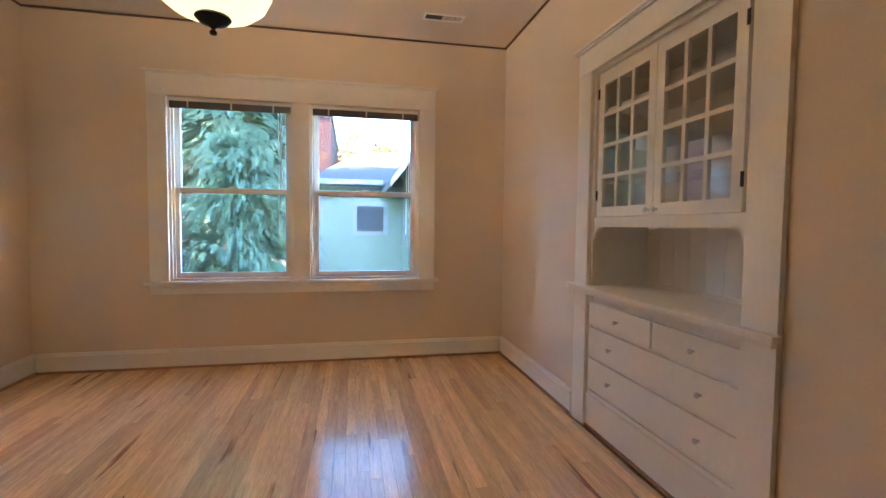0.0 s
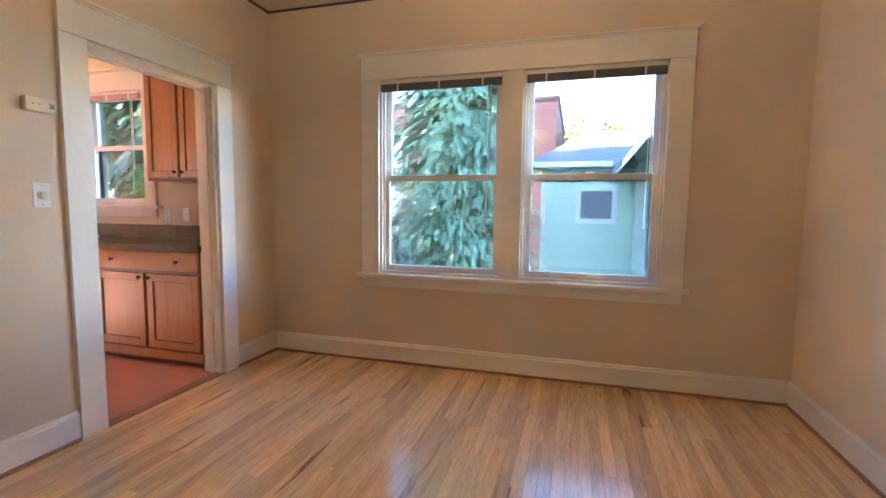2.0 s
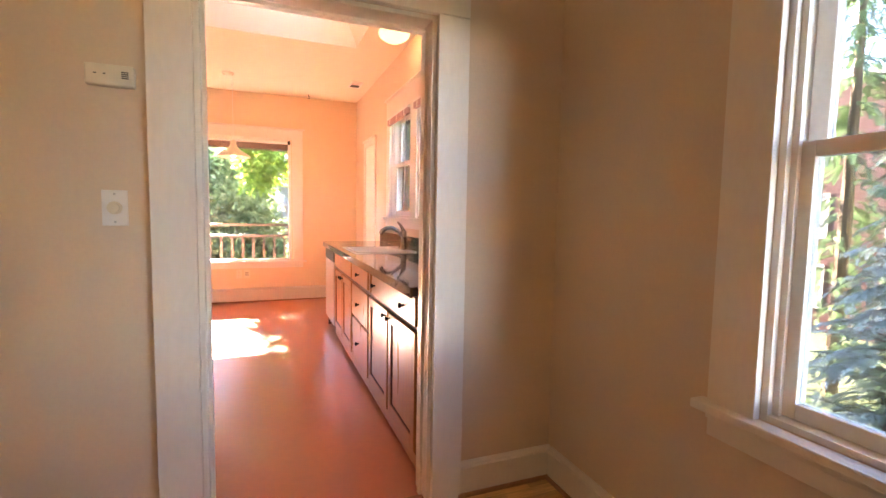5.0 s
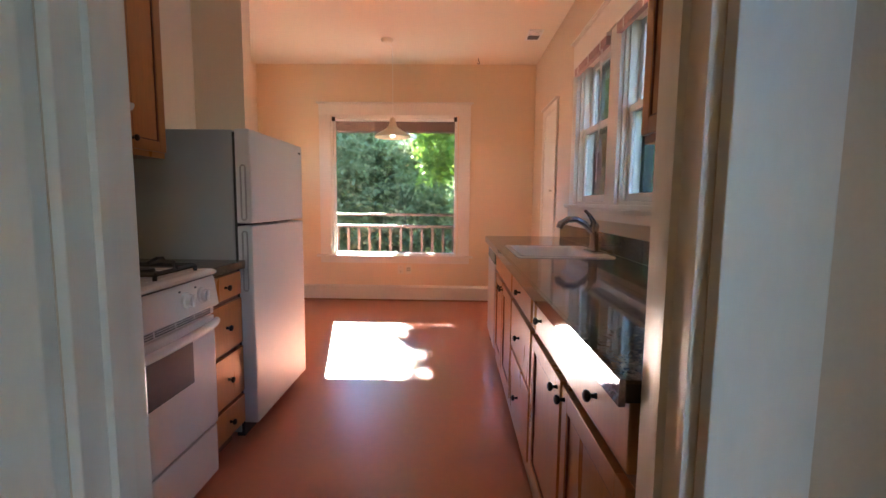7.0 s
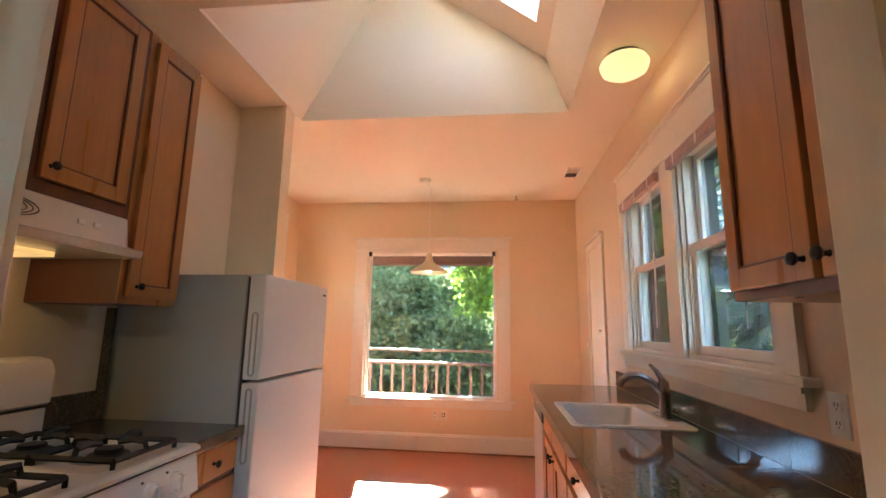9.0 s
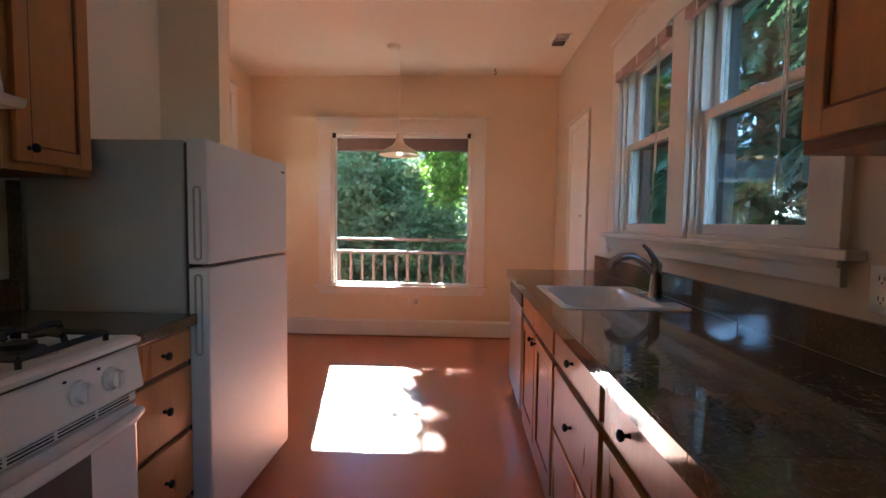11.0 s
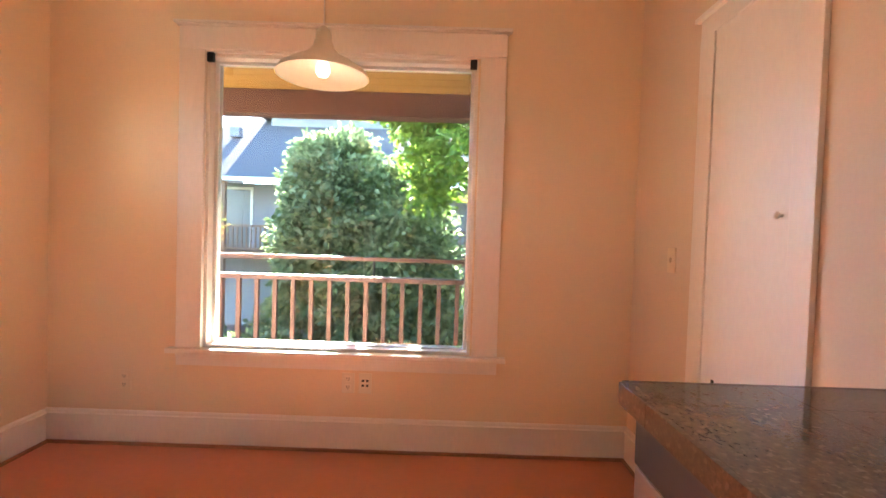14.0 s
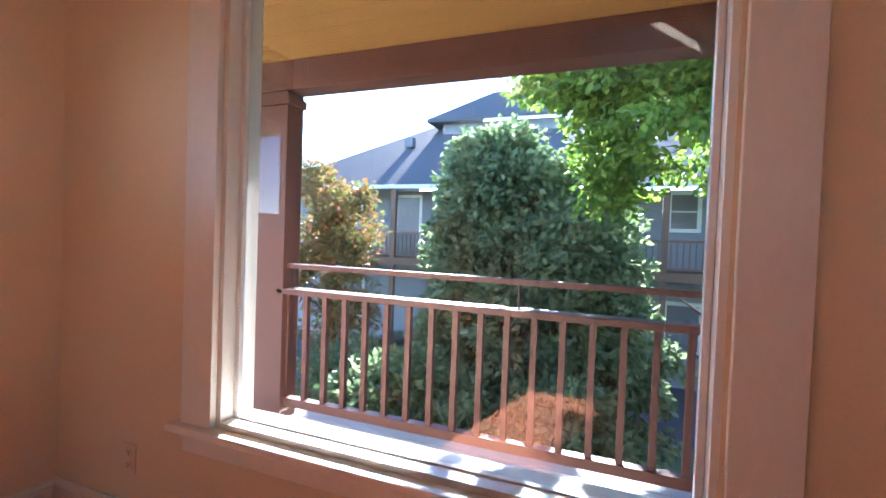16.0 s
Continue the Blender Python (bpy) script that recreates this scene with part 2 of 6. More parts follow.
def plate(xs, ys, z0, z1):
    """A slab in one piece, cut by the lines xs and ys, with its middle field left open."""
    bm = bmesh.new()
    V = {(i, j, k): bm.verts.new((x, y, z)) for i, x in enumerate(xs) for j, y in enumerate(ys) for k, z in enumerate((z0, z1))}
    quad = lambda *q: bm.faces.new([V[p] for p in q])
    for i in range(3):
        for j in range(3):
            if (i, j) != (1, 1):
                for k in (0, 1):
                    quad((i, j, k), (i + 1, j, k), (i + 1, j + 1, k), (i, j + 1, k))
    for j in range(3):
        for i in (0, 3):
            quad((i, j, 0), (i, j + 1, 0), (i, j + 1, 1), (i, j, 1))
            quad((j, i, 0), (j + 1, i, 0), (j + 1, i, 1), (j, i, 1))
    for i in (1, 2):
        quad((i, 1, 0), (i, 2, 0), (i, 2, 1), (i, 1, 1))
        quad((1, i, 0), (2, i, 0), (2, i, 1), (1, i, 1))
    return bm


def ring(bm, profile, at=(0, 0, 0), n=24, axis="z", flip=1, caps=True):
    """Adds a turned shape: profile is (radius, height) pairs along the axis."""
    rows = []
    for r, h in profile:
        row = []
        for i in range(n):
            a = 2 * math.pi * i / n
            c, s = r * math.cos(a), r * math.sin(a)
            p = {"z": (c, s, h * flip), "y": (c, h * flip, s), "x": (h * flip, c, s)}[axis]
            row.append(bm.verts.new((at[0] + p[0], at[1] + p[1], at[2] + p[2])))
        rows.append(row)
    for p, q in zip(rows, rows[1:]):
        for i in range(n):
            bm.faces.new((p[i], p[(i + 1) % n], q[(i + 1) % n], q[i]))
    for row in (rows[0], rows[-1]) if caps else ():
        if (row[0].co - row[n // 2].co).length > 1e-4:
            bm.faces.new(row)
    return bm


def tube(bm, points, radius, n=10):
    """Adds a round bar along points; radius may be one number or one a point."""
    pts = [Vector(p) for p in points]
    rads = radius if isinstance(radius, (list, tuple)) else [radius] * len(pts)
    rows = []
    for i, p in enumerate(pts):
        d = (pts[min(i + 1, len(pts) - 1)] - pts[max(i - 1, 0)]).normalized()
        side = d.cross(Vector((0, 0, 1)) if abs(d.z) < 0.95 else Vector((1, 0, 0))).normalized()
        up = side.cross(d)
        rows.append([bm.verts.new(p + rads[i] * (math.cos(2 * math.pi * k / n) * side + math.sin(2 * math.pi * k / n) * up)) for k in range(n)])
    for p, q in zip(rows, rows[1:]):
        for k in range(n):
            bm.faces.new((p[k], p[(k + 1) % n], q[(k + 1) % n], q[k]))
    bm.faces.new(rows[0])
    bm.faces.new(rows[-1])
    return bm


def world_at(ob):
    v = Vector((0, 0, 0))
    while ob:
        v += ob.location
        ob = ob.parent
    return v


def thing(name, at, label="", category="", group="", kind=""):
    ob = new(name)
    ob.location = at
    ob.empty_display_size = 0.1
    return tagged(ob, label, category, group, kind)


def part(name, bm, material, parent=None, label="", smooth=False, kind=""):
    """Links a bmesh, given in world places, as one mesh object under a thing or a part."""
    bmesh.ops.recalc_face_normals(bm, faces=bm.faces[:])
    if parent:
        base = world_at(parent)
        for v in bm.verts:
            v.co -= base
    me = bpy.data.meshes.new(name)
    bm.to_mesh(me)
    bm.free()
    if smooth:
        for p in me.polygons:
            p.use_smooth = True
        me.set_sharp_from_angle(angle=radians(40))
    me.materials.append(material)
    ob = new(name, me)
    ob.parent = parent
    return tagged(ob, label, "", "", kind)


def solo(name, bm, material, label, category, kind="", group="", smooth=False):
    """A thing of one mesh, with its origin at its base."""
    lo = [min(v.co[i] for v in bm.verts) for i in range(3)]
    hi = [max(v.co[i] for v in bm.verts) for i in range(3)]
    base = Vector(((lo[0] + hi[0]) / 2, (lo[1] + hi[1]) / 2, lo[2]))
    for v in bm.verts:
        v.co -= base
    ob = part(name, bm, material, None, label, smooth)
    ob.location = base
    return tagged(ob, label, category, group, kind)


def facing(side, plane):
    """Turns (u along the wall, d out of it, z) into a place; side is the way that the face looks."""
    return {"-y": lambda u, d, z: (u, plane - d, z), "+y": lambda u, d, z: (u, plane + d, z),
            "-x": lambda u, d, z: (plane - d, u, z), "+x": lambda u, d, z: (plane + d, u, z)}[side]


def prism(F, a, b, profile):
    """A moulding: the (out, up) profile run along a wall from a to b, in one piece."""
    bm = bmesh.new()
    p = [bm.verts.new(F(a, d, z)) for d, z in profile]
    q = [bm.verts.new(F(b, d, z)) for d, z in profile]
    bm.faces.new(p)
    bm.faces.new(q[::-1])
    for i in range(len(p)):
        j = (i + 1) % len(p)
        bm.faces.new((p[i], q[i], q[j], p[j]))
    return bm


def wall(name, side, plane, thick, u0, u1, z0, z1, holes, material, label):
    """A wall whose face lies on plane, with openings (u0, u1, z0, z1) through it."""
    F = facing(side, plane)
    bm = bmesh.new()
    cuts = sorted({u0, u1, *[h[0] for h in holes], *[h[1] for h in holes]})
    for a, b in zip(cuts, cuts[1:]):
        z = z0
        for h in sorted((h for h in holes if h[0] <= a and h[1] >= b), key=lambda h: h[2]):
            if h[2] > z:
                bx(bm, F(a, 0, z), F(b, -thick, h[2]))
            z = h[3]
        if z < z1:
            bx(bm, F(a, 0, z), F(b, -thick, z1))
    bmesh.ops.remove_doubles(bm, verts=bm.verts[:], dist=1e-5)
    return tagged(part(name, bm, material), label, "wall", "", "structure")


# ---- large structure ----
WX, EX, NY, SY = -2.34, 1.39, 4.62, -1.70   # dining room
KW, KE, KS = -7.23, -2.48, 1.35             # kitchen
CD, CK = 2.745, 2.79                         # ceilings
GROUND = -3.2
DOOR = (3.15, 4.016, -0.05, 2.03)
wall("wall_north", "-y", NY, 0.16, KW - 0.15, EX + 0.45, -0.3, 3.0,
     [(-1.375, -0.435, 0.70, 2.15), (-0.30, 0.61, 0.70, 2.15), (-5.27, -4.56, 1.20, 2.22), (-4.39, -3.66, 1.20, 2.22)], wall_cream,
     "cream painted plaster outer wall with white-trimmed sash windows")
wall("wall_east", "-x", EX, 0.12, SY, NY, -0.3, 3.0, [(1.99, 3.06, -0.05, 2.04)], wall_cream, "cream painted plaster wall with a built-in cabinet")
wall("wall_between", "+x", WX, 0.14, SY, NY, -0.3, 3.0, [DOOR], wall_cream, "cream painted plaster wall with a cased doorway")
wall("wall_south", "+y", SY, 0.15, WX - 0.14, EX + 0.12, -0.3, 3.0, [], wall_cream, "plain cream painted plaster wall")
wall("wall_kitchen_west", "+x", KW, 0.15, KS - 0.15, NY, -0.3, 3.0, [(2.225, 3.725, 0.56, 2.19)], wall_kitchen, "cream kitchen wall with a large picture window")
wall("wall_kitchen_south", "+y", KS, 0.15, KW, -4.92, -0.3, 3.0, [(-6.75, -5.93, -0.05, 2.10), (-6.65, -5.97, 2.19, 2.43)], wall_kitchen,
     "cream kitchen wall with a back door and transom")
wall("wall_alcove", "+y", 1.97, 0.15, -4.80, KE, -0.3, 3.0, [], wall_kitchen, "cream wall behind the stove and refrigerator")
wall("wall_stub", "+x", -4.80, 0.12, KS - 0.15, 2.30, -0.3, 3.0, [], wall_kitchen, "short cream wall beside the refrigerator")
# floors
part("subfloor", boxes(((WX - 0.14, SY, -0.3), (EX, NY, -0.022))), dark_line, None, "dark subfloor under the oak strips", kind="structure")["category"] = "floor"
tagged(part("kitchen_floor", boxes(((KW, KS, -0.25), (KE - 0.001, NY, 0.0)), ((KE - 0.001, DOOR[0], -0.02), (WX - 0.05, DOOR[1], 0.0))), lino), "orange-red linoleum kitchen floor", "floor", "", "structure")
tagged(part("threshold", boxes(((WX - 0.05, DOOR[0], -0.02), (WX + 0.02, DOOR[1], 0.006))), shoe_brown), "worn brown wooden threshold strip", "threshold", "", "structure")
# ceilings
tagged(part("ceiling", boxes(((WX, SY, CD), (EX, NY, CD + 0.12))), ceiling_paint), "off-white painted dining room ceiling", "ceiling", "", "structure")
SKX0, SKX1, SKY0, SKY1 = -5.03, -3.84, 2.31, 4.20
tagged(part("ceiling_kitchen", plate((KW, SKX0, SKX1, KE), (KS, SKY0, SKY1, NY), CK, CK + 0.02), ceiling_kitchen),
       "warm white kitchen ceiling with a skylight well", "ceiling", "", "structure")


def skylight_shaft():
    """A flared well whose top follows the roof's slope and holds the skylight."""
    bm = bmesh.new()
    slope = 0.743
    prof = [(SKY0, CK + 0.02), (2.95, 4.0), (4.06, 3.19), (SKY1, CK + 0.02)]
    west = [bm.verts.new((SKX0, y, z)) for y, z in prof]
    east = [bm.verts.new((SKX1, y, z)) for y, z in prof]
    bm.faces.new(west)
    bm.faces.new(east[::-1])
    bm.faces.new((west[0], east[0], east[1], west[1]))
    bm.faces.new((west[2], east[2], east[3], west[3]))
    rz = lambda y: 3.19 + slope * (4.06 - y)
    hx0, hx1, hy0, hy1 = -4.72, -4.12, 3.22, 3.97
    hole = [bm.verts.new((x, y, rz(y))) for x, y in ((hx0, hy1), (hx1, hy1), (hx1, hy0), (hx0, hy0))]
    outer = [west[2], east[2], east[1], west[1]]
    for i in range(4):
        bm.faces.new((outer[i], outer[(i + 1) % 4], hole[(i + 1) % 4], hole[i]))
    up = [bm.verts.new(v.co + Vector((0, 0.07, 0.10))) for v in hole]
    for i in range(4):
        bm.faces.new((hole[i], hole[(i + 1) % 4], up[(i + 1) % 4], up[i]))
    ob = part("skylight_well", bm, ceiling_kitchen)
    md = ob.modifiers.new("thick", "SOLIDIFY")
    md.thickness, md.offset = 0.04, 1.0
    tagged(ob, "flared plaster skylight well in the ceiling", "skylight well", "", "structure")
    g = bmesh.new()
    v = [g.verts.new((x, y + 0.07, rz(y) + 0.10)) for x, y in ((hx0, hy1), (hx1, hy1), (hx1, hy0), (hx0, hy0))]
    g.faces.new(v)
    ob = part("skylight_pane", g, pane)
    md = ob.modifiers.new("thick", "SOLIDIFY")
    md.thickness = 0.006
    tagged(ob, "clear glass skylight pane", "skylight", "", "structure")


skylight_shaft()


# ---- trim ----
def baseboard(name, runs, h, material=trim_white, shoe=True):
    """Tall baseboard with a moulded cap and a stained shoe; runs are (side, plane, u0, u1)."""
    top = thing(name, (0, 0, 0), "tall white moulded baseboard along the wall", "baseboard", "", "structure")
    for side, plane, a, b in runs:
        F = facing(side, plane)
        part("board", prism(F, a, b, [(0.001, 0), (0.020, 0), (0.020, h - 0.032), (0.026, h - 0.030), (0.026, h - 0.022), (0.018, h - 0.018), (0.016, h - 0.008), (0.010, h), (0.001, h)]), material, top)
        if shoe:
            part("shoe", boxes((F(a, 0.0201, 0), F(b, 0.034, 0.018)), bevel=0.004), shoe_brown, top, "brown stained shoe moulding")
    return top


baseboard("baseboard", [("-y", NY, WX + 0.03, EX - 0.03), ("-x", EX, 3.23, NY), ("-x", EX, SY, 1.84), ("+x", WX, 4.14, NY), ("+x", WX, SY, 3.01),
                        ("+y", SY, WX, EX)], 0.155)
baseboard("baseboard_kitchen", [("+x", KW, KS, NY), ("+y", KS, KW + 0.03, -6.88), ("-y", NY, KW + 0.03, -6.62)], 0.19)
for nm, prs in (("trim", [((WX, NY - 0.016, CD - 0.012), (EX, NY - 0.001, CD - 0.001)), ((EX - 0.016, SY, CD - 0.012), (EX - 0.001, NY - 0.017, CD - 0.001)),
                          ((WX + 0.001, SY, CD - 0.012), (WX + 0.016, NY - 0.017, CD - 0.001))]),):
    tagged(part(nm, boxes(*prs), dark_line), "thin dark bead along the ceiling line", "trim", "", "structure")


def casing(top, side, plane, u0, u1, z0, z1, w, head, sill=None, material=trim_white):
    """Flat craftsman casing: legs, a head board with a cap; a stool and apron where sill gives (overhang, apron drop)."""
    F = facing(side, plane)
    part("casing_leg", boxes((F(u0 - w, 0.001, z0), F(u0, 0.027, z1)), bevel=0.003), material, top)
    part("casing_leg", boxes((F(u1, 0.001, z0), F(u1 + w, 0.027, z1)), bevel=0.003), material, top)
    part("casing_head", boxes((F(u0 - w, 0.001, z1 + 0.0005), F(u1 + w, 0.030, z1 + head)), bevel=0.003), material, top)
    part("head_cap", boxes((F(u0 - w - 0.012, 0.001, z1 + head + 0.0005), F(u1 + w + 0.012, 0.036, z1 + head + 0.012)),
                           (F(u0 - w - 0.026, 0.001, z1 + head + 0.012), F(u1 + w + 0.026, 0.048, z1 + head + 0.026)), bevel=0.003), material, top)
    if sill:
        over, drop = sill
        part("window_sill", boxes((F(u0 - w - over, 0.001, z0 - 0.028), F(u1 + w + over, 0.055, z0 - 0.0005)), bevel=0.006), material, top)
        part("apron", boxes((F(u0 - w, 0.001, z0 - drop), F(u1 + w, 0.020, z0 - 0.0285)), (F(u0 - w, 0.0205, z0 - 0.05), F(u1 + w, 0.030, z0 - 0.0285)), bevel=0.002), material, top)


def jambs(top, side, plane, thick, u0, u1, z0, z1, w=0.018, material=trim_white, bottom=True):
    F = facing(side, plane)
    pr = [(F(u0, 0.0, z0), F(u0 + w, -thick, z1)), (F(u1 - w, 0.0, z0), F(u1, -thick, z1)), (F(u0 + w, 0.0, z1 - w), F(u1 - w, -thick, z1))]
    if bottom:
        pr.append((F(u0 + w, 0.0, z0), F(u1 - w, -thick, z0 + w)))
    part("window_frame" if bottom else "jamb", boxes(*pr, bevel=0.002), material, top)


def sash(top, side, plane, u0, u1, z0, z1, depth, stile=0.045, rail=0.045, material=sash_white, glass_mat=None):
    """One sliding sash with its pane; depth is how far behind the wall's face it runs."""
    F = facing(side, plane)
    d0, d1 = -depth, -depth - 0.034
    s = part("sash", boxes((F(u0, d0, z0), F(u0 + stile, d1, z1)), (F(u1 - stile, d0, z0), F(u1, d1, z1)),
                           (F(u0 + stile, d0, z0), F(u1 - stile, d1, z0 + rail)), (F(u0 + stile, d0, z1 - rail), F(u1 - stile, d1, z1)), bevel=0.003), material, top)
    p = part("pane", boxes((F(u0 + stile, -depth - 0.015, z0 + rail), F(u1 - stile, -depth - 0.019, z1 - rail))), glass_mat or pane, s)
    p.visible_shadow = False
    return s


def blind(side, plane, u0, u1, z0, z1, material, label, drop=0.98):
    """A raised venetian blind: head rail, the gathered slats, ladder tapes and a wand."""
    F = facing(side, plane)
    t = thing("window_blind", F((u0 + u1) / 2, 0, z0), label, "blind", "raised blinds")
    part("head_rail", boxes((F(u0, 0.03, z1 - 0.018), F(u1, -0.005, z1)), bevel=0.003), plastic_white, t)
    k = 9
    for i in range(k):
        z = z0 + 0.006 + (z1 - 0.022 - z0) * i / k
        part("slat", boxes((F(u0 + 0.004, 0.027, z), F(u1 - 0.004, 0.0, z + 0.004))), material, t)
    part("bottom_rail", boxes((F(u0 + 0.004, 0.028, z0 - 0.004), F(u1 - 0.004, -0.001, z0 + 0.005)), bevel=0.002), material, t)
    for f in (0.15, 0.5, 0.85):
        u = u0 + (u1 - u0) * f
        part("ladder_tape", boxes((F(u - 0.006, 0.031, z0 - 0.006), F(u + 0.006, 0.0285, z1 - 0.018))), plastic_white, t)
    u = u1 - 0.10
    part("cord", tube(bmesh.new(), [F(u, 0.024, z0), F(u + 0.004, 0.02, z0 - 0.45), F(u, 0.022, z0 - drop)], 0.0022, 6), plastic_white, t, "thin white pull cord")
    part("wand", tube(bmesh.new(), [F(u + 0.022, 0.024, z0), F(u + 0.020, 0.022, z0 - 0.62)], 0.004, 6), plastic_white, t)
    return t


def screen(top, side, plane, u0, u1, z0, z1):
    """A dark insect-screen frame outside the lower sash."""
    F = facing(side, plane)
    w = 0.026
    part("screen_frame", boxes((F(u0, -0.125, z0), F(u0 + w, -0.14, z1)), (F(u1 - w, -0.125, z0), F(u1, -0.14, z1)), (F(u0 + w, -0.125, z1 - w), F(u1 - w, -0.14, z1)), (F(u0 + w, -0.125, z0), F(u1 - w, -0.14, z0 + w))), screen_dark, top, "dark insect-screen frame")


def double_hung(top, side, plane, u0, u1, z0, z1, mid, glass_mat=None):
    jambs(top, side, plane, 0.16, u0, u1, z0, z1)
    F = facing(side, plane)
    part("stop", boxes((F(u0 + 0.018, -0.02, z0 + 0.018), F(u0 + 0.034, -0.034, z1 - 0.018)), (F(u1 - 0.034, -0.02, z0 + 0.018), F(u1 - 0.018, -0.034, z1 - 0.018))), trim_white, top)
    sash(top, side, plane, u0 + 0.020, u1 - 0.020, z0 + 0.020, mid + 0.012, 0.035, rail=0.042, glass_mat=glass_mat)
    sash(top, side, plane, u0 + 0.020, u1 - 0.020, mid - 0.020, z1 - 0.020, 0.078, rail=0.036, glass_mat=glass_mat)
    part("sash_lock", boxes((F((u0 + u1) / 2 - 0.03, -0.036, mid + 0.0125), F((u0 + u1) / 2 + 0.03, -0.06, mid + 0.024)), bevel=0.004), steel, top, "small metal sash lock")


w1 = thing("window_1", (-0.385, NY, 0.70), "pair of white double-hung windows in a wide white casing", "window", "", "structure")
casing(w1, "-y", NY, -1.375, 0.61, 0.70, 2.15, 0.14, 0.165, (0.035, 0.105))
part("mullion", boxes(((-0.4345, NY - 0.001, 0.70), (-0.3005, NY - 0.022, 2.15)), bevel=0.003), trim_white, w1)
for a, b in ((-1.375, -0.435), (-0.30, 0.61)):
    double_hung(w1, "-y", NY, a, b, 0.70, 2.15, 1.435, pane_north)
    blind("-y", NY - 0.002, a + 0.02, b - 0.012, 2.065, 2.13, blind_dark, "raised dark brown mini blind under the window head")
screen(w1, "-y", NY, -0.262, 0.572, 0.72, 1.428)
w2 = thing("window_2", (-4.47, NY, 1.20), "pair of white double-hung kitchen windows over the sink", "window", "", "structure")
casing(w2, "-y", NY, -5.27, -3.66, 1.20, 2.22, 0.12, 0.17, (0.055, 0.10))
part("mullion", boxes(((-4.5595, NY - 0.001, 1.20), (-4.3905, NY - 0.022, 2.22)), bevel=0.003), trim_white, w2)
for a, b in ((-5.27, -4.56), (-4.39, -3.66)):
    double_hung(w2, "-y", NY, a, b, 1.20, 2.22, 1.735)
    blind("-y", NY - 0.024, a + 0.0, b - 0.0, 2.14, 2.205, blind_mauve, "raised mauve mini blind above the kitchen sink window", 0.80)
def storm(top, side, plane, u0, u1, z0, z1, mid):
    """A dark storm window outside the sashes: liner along the reveal, two glazing frames."""
    F = facing(side, plane)
    e = 0.0185
    part("storm_frame", boxes((F(u0 + e, -0.114, z0 + e), F(u0 + 0.062, -0.158, z1 - e)), (F(u1 - 0.062, -0.114, z0 + e), F(u1 - e, -0.158, z1 - e)),
                              (F(u0 + 0.062, -0.118, z0 + e), F(u1 - 0.062, -0.156, z0 + 0.058)), (F(u0 + 0.062, -0.118, z1 - 0.058), F(u1 - 0.062, -0.156, z1 - e)),
                              (F(u0 + 0.062, -0.120, mid - 0.02), F(u1 - 0.062, -0.154, mid + 0.02))), screen_dark, top, "dark storm window frame")


for a, b in ((-5.27, -4.56), (-4.39, -3.66)):
    storm(w2, "-y", NY, a, b, 1.20, 2.22, 1.735)
w3 = thing("window_3", (KW, 2.975, 0.56), "large single-pane picture window in a white casing", "window", "", "structure")
casing(w3, "+x", KW, 2.225, 3.735, 0.56, 2.205, 0.14, 0.125, (0.045, 0.10))
jambs(w3, "+x", KW, 0.15, 2.225, 3.725, 0.56, 2.19)
part("stop", boxes(((KW + 0.001, 2.243, 2.1905), (KW + 0.02, 3.707, 2.2045))), trim_white, w3)
sash(w3, "+x", KW, 2.244, 3.706, 0.566, 2.171, 0.055, stile=0.018, rail=0.018, glass_mat=pane_west)
for y in (2.262, 3.695):
    solo("blind_bracket", boxes(((KW + 0.0205, y - 0.018, 2.135), (KW + 0.045, y + 0.018, 2.185)), bevel=0.004), black_metal, "small black roller blind bracket on the window casing", "bracket", group="blind brackets")

d1 = thing("doorway", (WX, 3.575, 0), "white-painted cased doorway with chipped old paint", "doorway", "", "structure")
casing(d1, "+x", WX, DOOR[0], DOOR[1], 0.0, DOOR[3], 0.135, 0.16)
casing(d1, "-x", KE, DOOR[0], DOOR[1], 0.0, DOOR[3], 0.12, 0.17, material=trim_worn)
jambs(d1, "+x", WX, 0.14, DOOR[0], DOOR[1], 0.0, DOOR[3], material=trim_worn, bottom=False)
part("door_stop", boxes(((WX - 0.05, DOOR[0] + 0.018, 0), (WX - 0.085, DOOR[0] + 0.030, 1.98)), ((WX - 0.05, DOOR[1] - 0.030, 0), (WX - 0.085, DOOR[1] - 0.018, 1.98)),
                        ((WX - 0.05, DOOR[0] + 0.030, 1.98), (WX - 0.085, DOOR[1] - 0.030, 1.992))), trim_worn, d1)

# ---- things: dining room ----
def knob(parent, F, u, d, z, material=black_metal, r=0.014, label="dark metal knob"):
    """A mushroom knob standing out of a face."""
    bm = bmesh.new()
    prof = [(0.5, 0), (0.38, 0.35), (0.34, 0.9), (0.8, 1.15), (1.0, 1.5), (0.9, 1.9), (0.45, 2.15), (0.0, 2.2)]
    rows = []
    for pr, ph in prof:
        rows.append([bm.verts.new(F(u + max(pr, 0.01) * r * math.cos(a), d + ph * r, z + max(pr, 0.01) * r * math.sin(a))) for a in [2 * math.pi * i / 12 for i in range(12)]])
    for p, q in zip(rows, rows[1:]):
        for i in range(12):
            bm.faces.new((p[i], p[(i + 1) % 12], q[(i + 1) % 12], q[i]))
    return part("knob", bm, material, parent, label, smooth=True)


